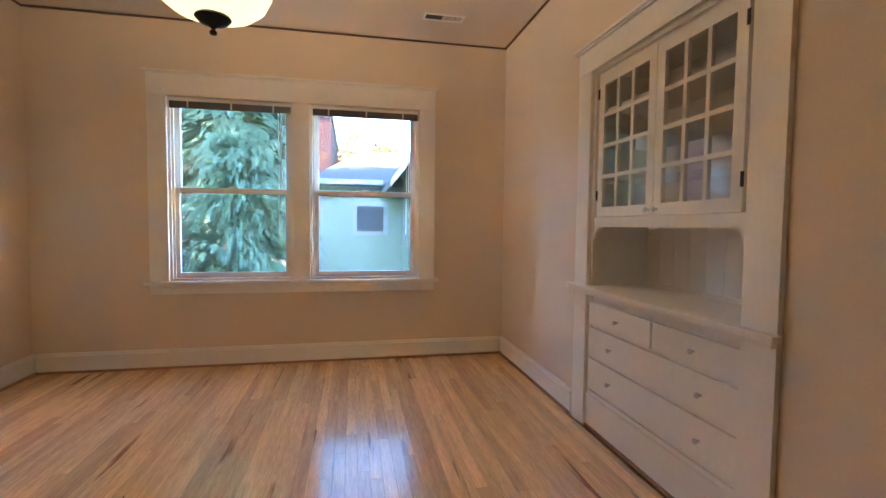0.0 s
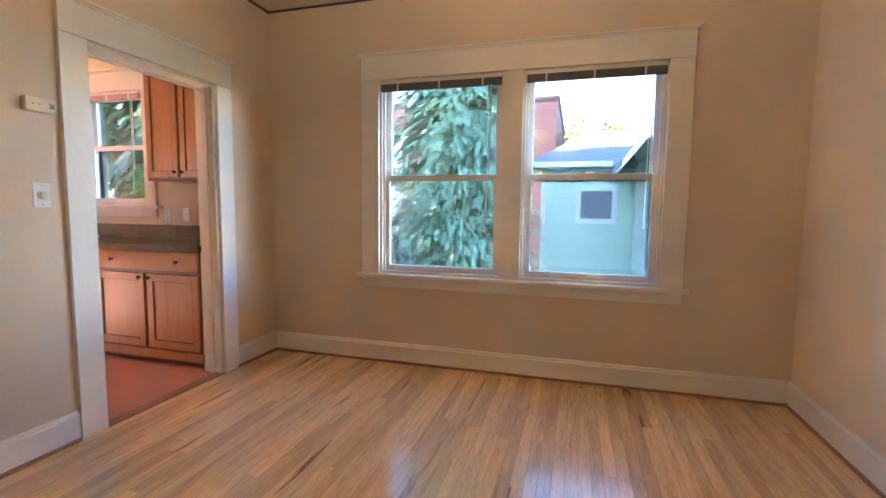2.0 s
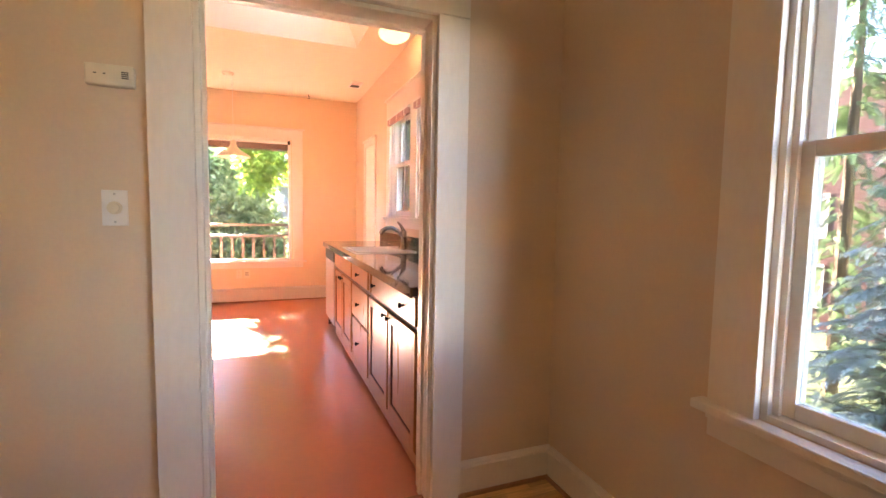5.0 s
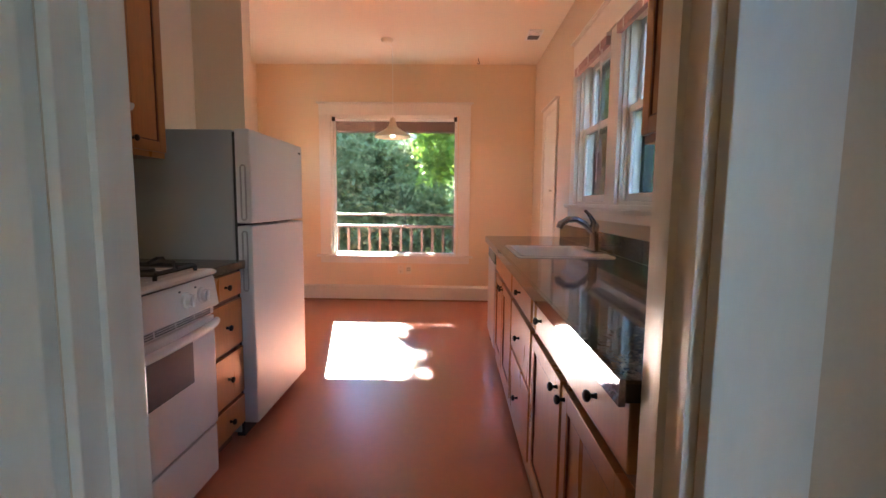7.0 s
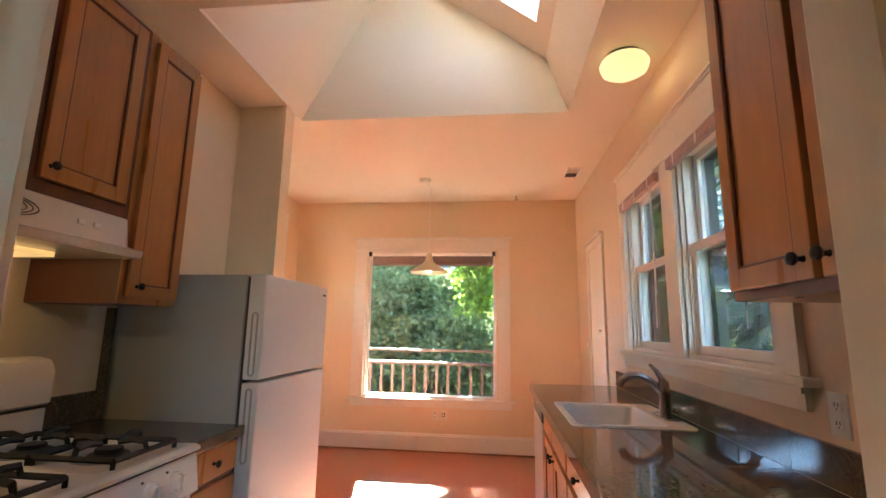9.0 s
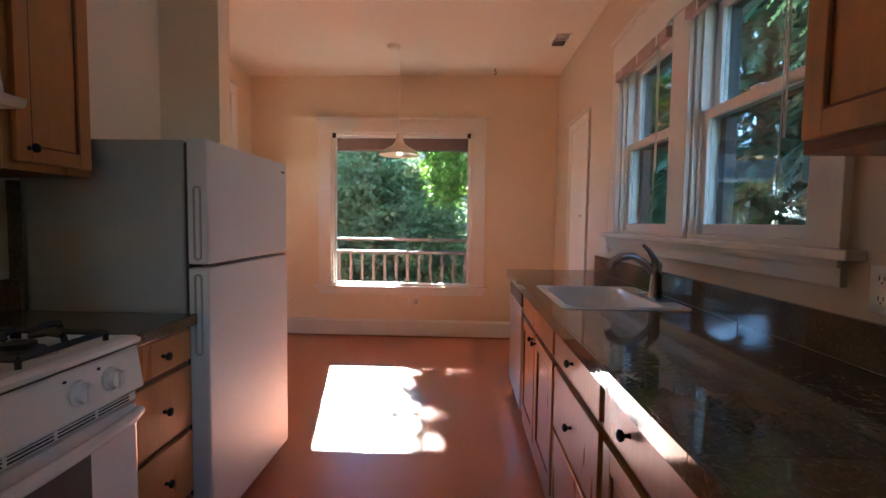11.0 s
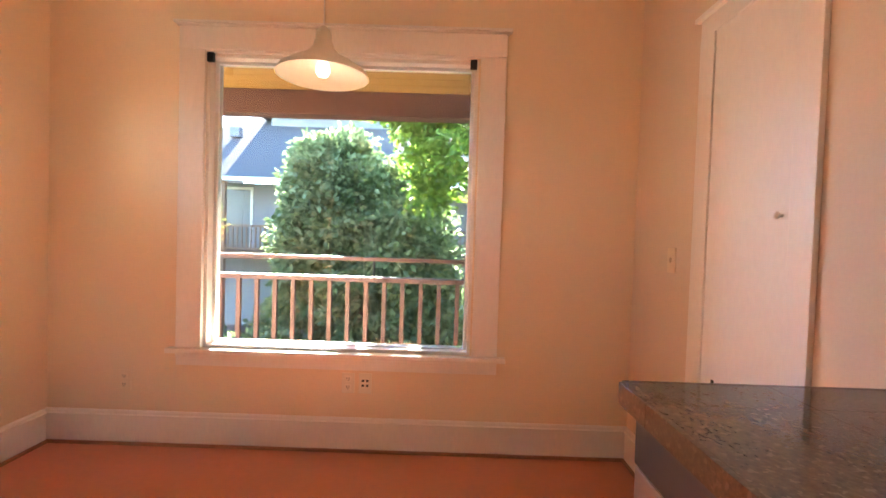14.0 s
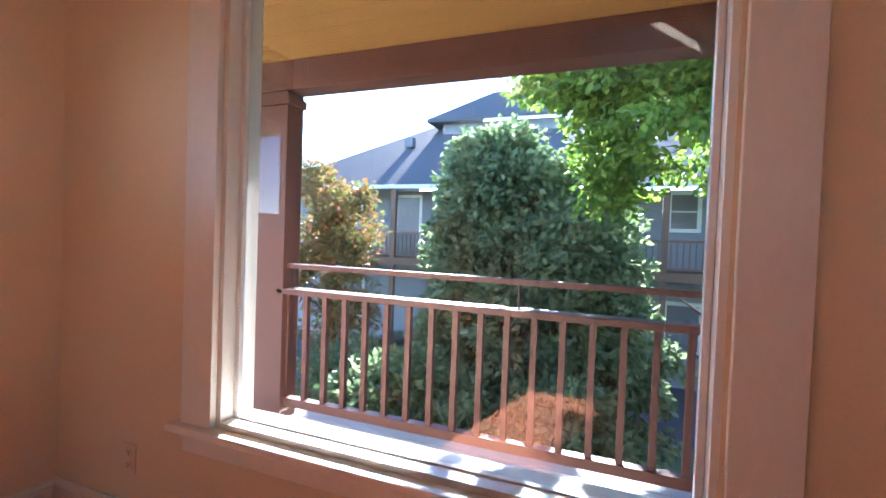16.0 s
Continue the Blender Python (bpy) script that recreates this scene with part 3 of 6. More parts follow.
def built_in():
    t = thing("china_cabinet", (EX, 2.525, 0), "white built-in china cabinet with glazed doors, open shelf and drawers", "cabinet")
    F = facing("-x", EX)
    y0, y1 = 1.99, 3.06
    back = -0.36
    W = trim_white
    part("casing_leg", boxes((F(y1, 0.001, 0), F(y1 + 0.14, 0.024, 2.04)), bevel=0.003), W, t)
    part("casing_leg", boxes((F(y0 - 0.14, 0.001, 0), F(y0, 0.024, 2.04)), bevel=0.003), W, t)
    part("casing_head", boxes((F(y0 - 0.14, 0.001, 2.0405), F(y1 + 0.14, 0.026, 2.17)), (F(y0 - 0.15, 0.001, 2.1702), F(y1 + 0.15, 0.036, 2.182)),
                              (F(y0 - 0.165, 0.001, 2.1822), F(y1 + 0.165, 0.05, 2.197)), bevel=0.002), W, t)
    part("back_panel", boxes((F(y0, back, 0), F(y1, back - 0.02, 2.04))), W, t)
    part("side_panel", boxes((F(y0, 0.0, 0.22), F(y0 + 0.018, back, 2.04))), W, t)
    part("side_panel", boxes((F(y1 - 0.018, 0.0, 0.22), F(y1, back, 2.04))), W, t)
    part("top_panel", boxes((F(y0 + 0.018, 0.0, 2.02), F(y1 - 0.018, back, 2.04))), W, t)
    part("bottom_panel", boxes((F(y0 + 0.018, -0.045, 1.195), F(y1 - 0.018, back, 1.215))), W, t)
    for z in (1.41, 1.61, 1.81):
        part("shelf", boxes((F(y0 + 0.019, -0.06, z), F(y1 - 0.019, back + 0.001, z + 0.018))), W, t)
    # face frame round the doors
    part("face_frame", boxes((F(y0 + 0.018, -0.020, 1.22), F(y0 + 0.045, -0.042, 2.02)), (F(y1 - 0.045, -0.020, 1.22), F(y1 - 0.018, -0.042, 2.02)),
                             (F(y0 + 0.045, -0.020, 1.995), F(y1 - 0.045, -0.042, 2.02))), W, t)
    # apron with rounded corner brackets
    bm = bmesh.new()
    a, b = y0 + 0.018, y1 - 0.018
    low, high, r = 1.165, 1.2185, 0.07
    pts = [(a, high), (a, low - r)]
    pts += [(a + 0.012 + r * (1 - math.cos(q)), low - r + r * math.sin(q)) for q in [math.pi / 2 * i / 6 for i in range(7)]]
    pts += [(b - 0.012 - r * (1 - math.cos(q)), low - r + r * math.sin(q)) for q in [math.pi / 2 * i / 6 for i in range(6, -1, -1)]]
    pts += [(b, low - r), (b, high)]
    fr = [bm.verts.new(F(u, -0.006, z)) for u, z in pts]
    bk = [bm.verts.new(F(u, -0.028, z)) for u, z in pts]
    bm.faces.new(fr)
    bm.faces.new(bk[::-1])
    for i in range(len(pts)):
        j = (i + 1) % len(pts)
        bm.faces.new((fr[i], bk[i], bk[j], fr[j]))
    part("apron", bm, W, t, "scalloped white apron")
    part("counter_shelf", boxes((F(y0 + 0.0, 0.026, 0.800), F(y1, back + 0.001, 0.828)), (F(y0 - 0.165, 0.026, 0.800), F(y1 + 0.165, 0.070, 0.828)), bevel=0.005), W, t)
    part("shelf_mould", boxes((F(y0 - 0.14, 0.0265, 0.780), F(y1 + 0.14, 0.045, 0.7995)), bevel=0.004), W, t)
    # boarded back of the open shelf
    n = 9
    for i in range(n):
        u = y0 + 0.019 + (y1 - y0 - 0.038) * i / n
        part("back_board", boxes((F(u + 0.0015, back + 0.001, 0.83), F(u + (y1 - y0 - 0.038) / n - 0.0015, back + 0.010, 1.194)), bevel=0.0012), W, t)
    part("back_strip", boxes((F(y0 + 0.019, back + 0.0105, 0.8285), F(y1 - 0.019, back + 0.024, 0.846))), W, t)
    # glazed doors
    for u0, u1, ku in ((2.036, 2.523, 2.496), (2.527, 3.014, 2.554)):
        z0, z1, st = 1.222, 1.993, 0.052
        dr = [(F(u0, -0.004, z0), F(u0 + st, -0.024, z1)), (F(u1 - st, -0.004, z0), F(u1, -0.024, z1)),
              (F(u0 + st, -0.004, z0), F(u1 - st, -0.024, z0 + st)), (F(u0 + st, -0.004, z1 - st), F(u1 - st, -0.024, z1))]
        iw, ih = (u1 - u0 - 2 * st), (z1 - z0 - 2 * st)
        for i in (1, 2):
            c = u0 + st + iw * i / 3
            dr.append((F(c - 0.010, -0.005, z0 + st), F(c + 0.010, -0.023, z1 - st)))
        for k in (1, 2, 3):
            c = z0 + st + ih * k / 4
            for i in range(3):
                ua = u0 + st + iw * i / 3 + (0.010 if i else 0)
                ub = u0 + st + iw * (i + 1) / 3 - (0.010 if i < 2 else 0)
                dr.append((F(ua, -0.005, c - 0.010), F(ub, -0.023, c + 0.010)))
        d = part("door", boxes(*dr), W, t, "white glazed door of twelve small panes")
        for i in range(3):
            for k in range(4):
                ua, za = u0 + st + iw * i / 3, z0 + st + ih * k / 4
                p = part("pane", boxes((F(ua + 0.004, -0.013, za + 0.004), F(ua + iw / 3 - 0.004, -0.016, za + ih / 4 - 0.004))), pane_clear, d)
                p.visible_shadow = False
        knob(d, F, ku, -0.004, z0 + 0.026, steel, 0.012, "chrome and glass knob")
        hu = u0 if u0 < 2.3 else u1
        for z in (z0 + 0.09, z1 - 0.12):
            part("hinge", boxes((F(hu - 0.006, -0.0035, z), F(hu + 0.006, 0.001, z + 0.055))), black_metal, d, "narrow dark hinge")
    # drawers
    part("rail_frame", boxes((F(y0 + 0.0, -0.012, 0.22), F(y1, -0.03, 0.80))), W, t)
    for u0, u1, z0, z1, ks in ((2.50, 3.035, 0.605, 0.735, (2.765,)), (2.005, 2.485, 0.605, 0.735, (2.225,)),
                               (2.005, 3.035, 0.425, 0.59, (2.18, 2.82)), (2.005, 3.035, 0.235, 0.41, (2.18, 2.82))):
        d = part("drawer_front", boxes((F(u0, -0.0115, z0), F(u1, 0.006, z1)), bevel=0.003), W, t)
        for k in ks:
            knob(d, F, k, 0.006, (z0 + z1) / 2, steel, 0.012, "small round pewter knob")
    part("base", prism(F, y0, y1, [(-0.02, 0), (0.004, 0), (0.004, 0.178), (0.010, 0.182), (0.010, 0.192), (0.001, 0.200), (0.0, 0.219), (-0.02, 0.219)]), W, t)
    part("shoe", boxes((F(y0, 0.0045, 0.0), F(y1, 0.016, 0.018)), bevel=0.004), shoe_brown, t, "brown stained shoe moulding")


built_in()


def vent(name, x0, x1, y0, y1, z, n, label):
    """A ceiling register: frame, louvres and a dark damper half."""
    t = thing(name, ((x0 + x1) / 2, (y0 + y1) / 2, z), label, "vent")
    b = 0.016
    part("frame", boxes(((x0, y0, z - 0.006), (x1, y0 + b, z - 0.0005)), ((x0, y1 - b, z - 0.006), (x1, y1, z - 0.0005)),
                        ((x0, y0 + b, z - 0.006), (x0 + b, y1 - b, z - 0.0005)), ((x1 - b, y0 + b, z - 0.006), (x1, y1 - b, z - 0.0005))), plastic_white, t)
    part("backing", boxes(((x0 + b, y0 + b, z - 0.0012), (x1 - b, y1 - b, z - 0.0004))), plastic_dark, t)
    for i in range(n):
        x = x0 + b + (x1 - x0 - 2 * b) * (0.45 + 0.55 * (i + 0.5) / n)
        part("slat", boxes(((x - 0.003, y0 + b, z - 0.005), (x + 0.003, y1 - b, z - 0.0014))), plastic_white, t)
    return t


vent("ceiling_vent", 0.57, 0.88, 4.09, 4.20, CD, 12, "white metal ceiling vent with a dark damper")
vent("ceiling_vent", -6.42, -6.14, 4.36, 4.50, CK, 8, "small white ceiling vent in the kitchen")


def dining_lamp():
    c = (-0.48, 2.57)
    t = thing("ceiling_lamp", (c[0], c[1], CD), "amber glass bowl lamp with dark bronze fittings", "lamp")
    part("bowl", ring(bmesh.new(), [(0.03, 2.00), (0.09, 2.004), (0.15, 2.022), (0.19, 2.055), (0.212, 2.10), (0.22, 2.14), (0.214, 2.14), (0.205, 2.10), (0.184, 2.06), (0.146, 2.028), (0.09, 2.010), (0.03, 2.006)], (*c, -0.05), 40),
         bowl_glass, t, "glowing amber glass bowl", smooth=True)
    part("finial", ring(bmesh.new(), [(0.002, 1.928), (0.012, 1.932), (0.014, 1.942), (0.006, 1.952), (0.016, 1.962), (0.05, 1.975), (0.066, 1.992), (0.062, 1.999), (0.002, 2.0)], (*c, -0.05), 20), black_metal, t, "dark bronze finial", smooth=True)
    part("rod", ring(bmesh.new(), [(0.006, 1.957), (0.006, CD - 0.03)], (*c, 0), 10), black_metal, t)
    part("canopy", ring(bmesh.new(), [(0.01, CD - 0.04), (0.05, CD - 0.03), (0.07, CD - 0.008), (0.07, CD - 0.001)], (*c, 0), 24), black_metal, t, smooth=True)


dining_lamp()


def switch_plate(name, side, plane, u, z, kind_, label, cat, w=0.072, h=0.115, face=plastic_white):
    F = facing(side, plane)
    t = thing(name, F(u, 0, z - h / 2), label, cat)
    part("plate", boxes((F(u - w / 2, 0.0005, z - h / 2), F(u + w / 2, 0.006, z + h / 2)), bevel=0.002), face, t)
    if kind_ == "dial":
        bm = bmesh.new()
        rows = [[bm.verts.new(F(u + r * math.cos(2 * math.pi * i / 20), d, z + r * math.sin(2 * math.pi * i / 20))) for i in range(20)] for r, d in ((0.021, 0.006), (0.021, 0.012), (0.016, 0.013), (0.015, 0.024), (0.001, 0.025))]
        for p, q in zip(rows, rows[1:]):
            for i in range(20):
                bm.faces.new((p[i], p[(i + 1) % 20], q[(i + 1) % 20], q[i]))
        part("dial", bm, shade_cream, t, "round cream dimmer dial", smooth=True)
        for dz in (-0.045, 0.045):
            part("screw", boxes((F(u - 0.003, 0.0055, z + dz - 0.003), F(u + 0.003, 0.0075, z + dz + 0.003))), steel, t)
    elif kind_ == "outlet":
        for dz in (-0.024, 0.024):
            s = part("socket", boxes((F(u - 0.017, 0.005, z + dz - 0.015), F(u + 0.017, 0.0085, z + dz + 0.015)), bevel=0.003), face, t)
            for du in (-0.007, 0.006):
                part("slot", boxes((F(u + du - 0.0015, 0.0085, z + dz - 0.002), F(u + du + 0.0015, 0.0090, z + dz + 0.008))), plastic_dark, s)
            part("slot", boxes((F(u - 0.0025, 0.0085, z + dz - 0.010), F(u + 0.0025, 0.0090, z + dz - 0.006))), plastic_dark, s)
    elif kind_ == "jack":
        for du, dz in ((-0.012, 0.015), (0.012, 0.015), (-0.012, -0.012), (0.012, -0.012)):
            part("socket", boxes((F(u + du - 0.007, 0.005, z + dz - 0.006), F(u + du + 0.007, 0.0085, z + dz + 0.006))), plastic_dark, t)
    else:
        part("toggle", boxes((F(u - 0.005, 0.005, z - 0.010), F(u + 0.005, 0.016, z + 0.012)), bevel=0.002), face, t)
    return t


switch_plate("dimmer_switch", "+x", WX, 2.915, 1.245, "dial", "cream dimmer switch with a round dial by the doorway", "switch")
F = facing("+x", WX)
al = thing("carbon_monoxide_alarm", F(2.92, 0, 1.63), "small off-white alarm box mounted on the wall", "alarm")
part("housing", boxes((F(2.855, 0.0005, 1.625), F(2.985, 0.036, 1.69)), bevel=0.006), shade_cream, al)
part("grille", boxes(*[(F(2.953, 0.036, 1.648 + i * 0.006), F(2.972, 0.0375, 1.651 + i * 0.006)) for i in range(4)]), plastic_dark, al)
part("light", boxes((F(2.905, 0.036, 1.658), F(2.911, 0.037, 1.661))), plastic_dark, al)
part("light", boxes((F(2.88, 0.036, 1.658), F(2.888, 0.037, 1.661))), plastic_dark, al)

# ---- things: kitchen ----
def panel_door(parent, F, u0, u1, z0, z1, d, st=0.055, material=maple, name="door"):
    """A framed door with a sunk panel, 20 mm thick, in front of d."""
    pr = [(F(u0, d, z0), F(u0 + st, d + 0.020, z1)), (F(u1 - st, d, z0), F(u1, d + 0.020, z1)),
          (F(u0 + st, d, z0), F(u1 - st, d + 0.020, z0 + st)), (F(u0 + st, d, z1 - st), F(u1 - st, d + 0.020, z1))]
    dr = part(name, boxes(*pr, bevel=0.0025), material, parent)
    part("panel", boxes((F(u0 + st, d + 0.002, z0 + st), F(u1 - st, d + 0.011, z1 - st)), bevel=0.001), material, dr)
    part("bead", boxes((F(u0 + st, d + 0.0112, z0 + st), F(u0 + st + 0.006, d + 0.017, z1 - st)), (F(u1 - st - 0.006, d + 0.0112, z0 + st), F(u1 - st, d + 0.017, z1 - st)),
                       (F(u0 + st + 0.006, d + 0.0112, z0 + st), F(u1 - st - 0.006, d + 0.017, z0 + st + 0.006)), (F(u0 + st + 0.006, d + 0.0112, z1 - st - 0.006), F(u1 - st - 0.006, d + 0.017, z1 - st))), maple_dark, dr, "dark glazed inner edge")
    return dr


def slab_drawer(parent, F, u0, u1, z0, z1, d, knobs):
    dr = part("drawer_front", boxes((F(u0, d, z0), F(u1, d + 0.020, z1)), bevel=0.004), maple, parent)
    for k in knobs:
        knob(dr, F, k, d + 0.020, (z0 + z1) / 2)
    return dr


FN = facing("-y", 4.02)          # faces of the sink run


def base_unit(u0, u1, label, kind_):
    t = thing("base_cabinet", ((u0 + u1) / 2, 4.31, 0), label, "cabinet", "sink run base cabinets")
    part("body", boxes(((u0, 4.022, 0.09), (u1, 4.60, 0.70 if kind_ == "sink" else 0.875))), maple, t)
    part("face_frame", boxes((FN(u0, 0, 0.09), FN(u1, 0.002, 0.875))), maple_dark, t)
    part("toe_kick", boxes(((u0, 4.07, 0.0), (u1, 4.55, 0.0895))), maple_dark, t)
    part("base_rail", boxes((FN(u0, 0.0022, 0.05), FN(u1, 0.010, 0.115)), bevel=0.002), maple, t)
    d = 0.0022
    m = (u0 + u1) / 2
    if kind_ == "doors":
        slab_drawer(t, FN, u0 + 0.02, u1 - 0.02, 0.725, 0.86, d, (u0 + 0.20, u1 - 0.20))
    if kind_ == "sink":
        slab_drawer(t, FN, u0 + 0.02, u1 - 0.02, 0.725, 0.86, d, ())
    if kind_ in ("doors", "sink"):
        for a, b, k in ((u0 + 0.02, m - 0.014, m - 0.045), (m + 0.014, u1 - 0.02, m + 0.045)):
            dr = panel_door(t, FN, a, b, 0.135, 0.695, d)
            knob(dr, FN, k, d + 0.020, 0.665)
    if kind_ == "drawers":
        for z0, z1 in ((0.725, 0.86), (0.455, 0.695), (0.135, 0.435)):
            slab_drawer(t, FN, u0 + 0.02, u1 - 0.02, z0, z1, d, (m,))
    return t


base_unit(-5.055, -4.142, "maple sink base cabinet with two panelled doors", "sink")
base_unit(-4.14, -3.522, "maple cabinet with three plain drawers and black knobs", "drawers")
base_unit(-3.52, -2.50, "maple base cabinet with a wide drawer over two doors", "doors")

dw = thing("dishwasher", (-5.37, 4.31, 0), "stainless steel dishwasher at the end of the counter", "dishwasher")
part("body", boxes(((-5.665, 4.03, 0.10), (-5.06, 4.59, 0.872))), plastic_dark, dw)
part("door", boxes((FN(-5.66, 0.0, 0.12), FN(-5.065, 0.028, 0.745)), bevel=0.006), steel, dw)
part("control_panel", boxes((FN(-5.66, 0.0, 0.75), FN(-5.065, 0.030, 0.868)), bevel=0.006), plastic_dark, dw, "dark control strip")
part("handle", tube(bmesh.new(), [FN(-5.46 + 0.02 * i, 0.024, 0.752 - 0.022 * math.sin(math.pi * i / 9)) for i in range(10)], 0.007, 8), plastic_white, dw, "pale curved pull")
part("toe_kick", boxes(((-5.65, 4.08, 0.0), (-5.07, 4.5, 0.0995))), plastic_dark, dw)
part("end_panel", boxes(((-5.672, 4.02, 0.0), (-5.6655, 4.59, 0.872))), maple_dark, dw)

# worktop with the sink's cut-out
SX0, SX1, SYA, SYB = -4.795, -4.175, 4.045, 4.50
ct = thing("worktop", (-4.09, 4.28, 0.875), "dark brown speckled laminate countertop with a backsplash", "countertop")
CX0, CX1 = -5.69, -2.482
part("slab", plate((CX0, SX0, SX1, CX1), (3.975, SYA, SYB, 4.60), 0.8755, 0.908), grout, ct, "dark grout bed")
PITCH, JOINT = 0.3185, 0.0006


def tile(cells, parent, name="tile"):
    """One stone tile of one or more boxes, its arrises eased."""
    bm = boxes(*cells)
    if len(cells) == 1:
        bmesh.ops.bevel(bm, geom=bm.edges[:], offset=0.0005, segments=1, affect="EDGES")
    return part(name, bm, counter, parent)


def counter_tiles(parent, y_rows, hole):
    cuts = [-3.006 + PITCH]
    while cuts[-1] > CX0:
        cuts.append(cuts[-1] - PITCH)
    cuts = [CX1] + [c for c in cuts if CX0 + 0.03 < c < CX1 - 0.03] + [CX0]
    for xb, xa in zip(cuts, cuts[1:]):
        a, b = xa + JOINT, xb - JOINT
        for ya, yb in zip(y_rows, y_rows[1:]):
            c, d = ya + JOINT, yb - JOINT
            hx0, hx1, hy0, hy1 = max(a, hole[0]), min(b, hole[1]), max(c, hole[2]), min(d, hole[3])
            if hx0 >= hx1 or hy0 >= hy1:
                cells = [(a, b, c, d)]
            else:
                cells = [q for q in ((a, hx0, c, d), (hx1, b, c, d), (hx0, hx1, c, hy0), (hx0, hx1, hy1, d)) if q[1] - q[0] > 0.002 and q[3] - q[2] > 0.002]
            if cells:
                tile([((p, r, 0.9082), (q, t, 0.915)) for p, q, r, t in cells], parent)
        tile([((a, 3.963, 0.868), (b, 3.9745, 0.9155))], parent, "edge_tile")
        tile([((a, 4.6005, 0.9155), (b, 4.6195, 1.028))], parent, "splash_tile")


counter_tiles(ct, (3.9745, 4.291, 4.60), (SX0, SX1, SYA, SYB))
for ya, yb in ((3.9745, 4.29), (4.292, 4.60)):
    tile([((CX0 - 0.010, ya, 0.868), (CX0 - 0.0005, yb, 0.9155))], ct, "edge_tile")

sk = thing("sink", (-4.485, 4.27, 0.73), "white enamel drop-in kitchen sink in the counter", "sink")


def basin():
    bm = bmesh.new()
    def loop(x0, x1, y0, y1, z, r, n=5):
        pts = []
        for cx, cy, a0 in ((x1 - r, y1 - r, 0), (x0 + r, y1 - r, 90), (x0 + r, y0 + r, 180), (x1 - r, y0 + r, 270)):
            for i in range(n + 1):
                a = radians(a0 + 90 * i / n)
                pts.append(bm.verts.new((cx + r * math.cos(a), cy + r * math.sin(a), z)))
        return pts
    x0, x1, y0, y1 = -4.81, -4.16, 4.03, 4.555
    ls = [loop(x0, x1, y0, y1, 0.9155, 0.03), loop(x0 + 0.004, x1 - 0.004, y0 + 0.004, y1 - 0.004, 0.922, 0.028),
          loop(x0 + 0.030, x1 - 0.030, y0 + 0.030, y1 - 0.10, 0.922, 0.04), loop(x0 + 0.040, x1 - 0.040, y0 + 0.040, y1 - 0.11, 0.910, 0.05),
          loop(x0 + 0.06, x1 - 0.06, y0 + 0.06, y1 - 0.13, 0.745, 0.06), loop(x0 + 0.10, x1 - 0.10, y0 + 0.10, y1 - 0.17, 0.732, 0.06)]
    for p, q in zip(ls, ls[1:]):
        for i in range(len(p)):
            j = (i + 1) % len(p)
            bm.faces.new((p[i], p[j], q[j], q[i]))
    bm.faces.new(ls[-1])
    return bm


part("bowl", basin(), sink_white, sk, smooth=True)
part("drain", ring(bmesh.new(), [(0.035, 0.7325), (0.04, 0.735), (0.028, 0.736), (0.002, 0.734)], (-4.485, 4.23, 0), 20), steel, sk, "steel drain", smooth=True)
fc = thing("faucet", (-4.42, 4.505, 0.922), "dark brushed single-lever kitchen faucet on the sink", "faucet")
part("escutcheon", boxes(((-4.53, 4.475, 0.9225), (-4.31, 4.535, 0.932)), bevel=0.004), faucet_metal, fc)
part("body", ring(bmesh.new(), [(0.03, 0.9325), (0.027, 0.95), (0.024, 1.03), (0.027, 1.07), (0.022, 1.09), (0.002, 1.095)], (-4.42, 4.505, 0), 18), faucet_metal, fc, smooth=True)
part("spout", tube(bmesh.new(), [(-4.42, 4.50, 1.03), (-4.42, 4.45, 1.085), (-4.42, 4.40, 1.112), (-4.42, 4.35, 1.110), (-4.42, 4.31, 1.085), (-4.42, 4.30, 1.06)], [0.016, 0.017, 0.018, 0.019, 0.020, 0.019], 12), faucet_metal, fc, smooth=True)
part("lever", tube(bmesh.new(), [(-4.42, 4.505, 1.088), (-4.435, 4.48, 1.135), (-4.45, 4.455, 1.165)], [0.016, 0.011, 0.007], 10), faucet_metal, fc, smooth=True)

# upper cabinets
uc = thing("wall_cabinet", (-2.95, 4.46, 1.40), "maple wall cabinet with two panelled doors beside the window", "cabinet")
part("body", boxes(((-3.29, 4.312, 1.40), (-2.485, 4.6195, 2.29))), maple, uc)
part("face_frame", boxes((facing("-y", 4.312)(-3.29, 0, 1.40), facing("-y", 4.312)(-2.485, 0.002, 2.29))), maple_dark, uc)
FU = facing("-y", 4.31)
for a, b, k in ((-3.272, -2.962, -2.985), (-2.938, -2.628, -2.915)):
    dr = panel_door(uc, FU, a, b, 1.425, 2.27, 0.0, 0.05)
    knob(dr, FU, k, 0.02, 1.465)
part("filler", boxes((FU(-2.61, 0.0, 1.41), FU(-2.487, 0.004, 2.28))), maple, uc)
FS = facing("+y", 2.345)
hc = thing("wall_cabinet", (-3.18, 2.16, 1.70), "maple wall cabinet with two doors above the range hood", "cabinet")
part("body", boxes(((-3.555, 1.971, 1.70), (-2.80, 2.343, 2.47))), maple, hc)
part("face_frame", boxes((FS(-3.555, -0.002, 1.70), FS(-2.80, 0.0, 2.47))), maple_dark, hc)
for a, b, k in ((-3.52, -3.20, -3.225), (-3.16, -2.82, -3.135)):
    dr = panel_door(hc, FS, a, b, 1.745, 2.44, 0.0, 0.05)
    knob(dr, FS, k, 0.02, 1.785)
hc2 = thing("wall_cabinet", (-3.71, 2.16, 1.39), "tall narrow maple wall cabinet beside the refrigerator", "cabinet")
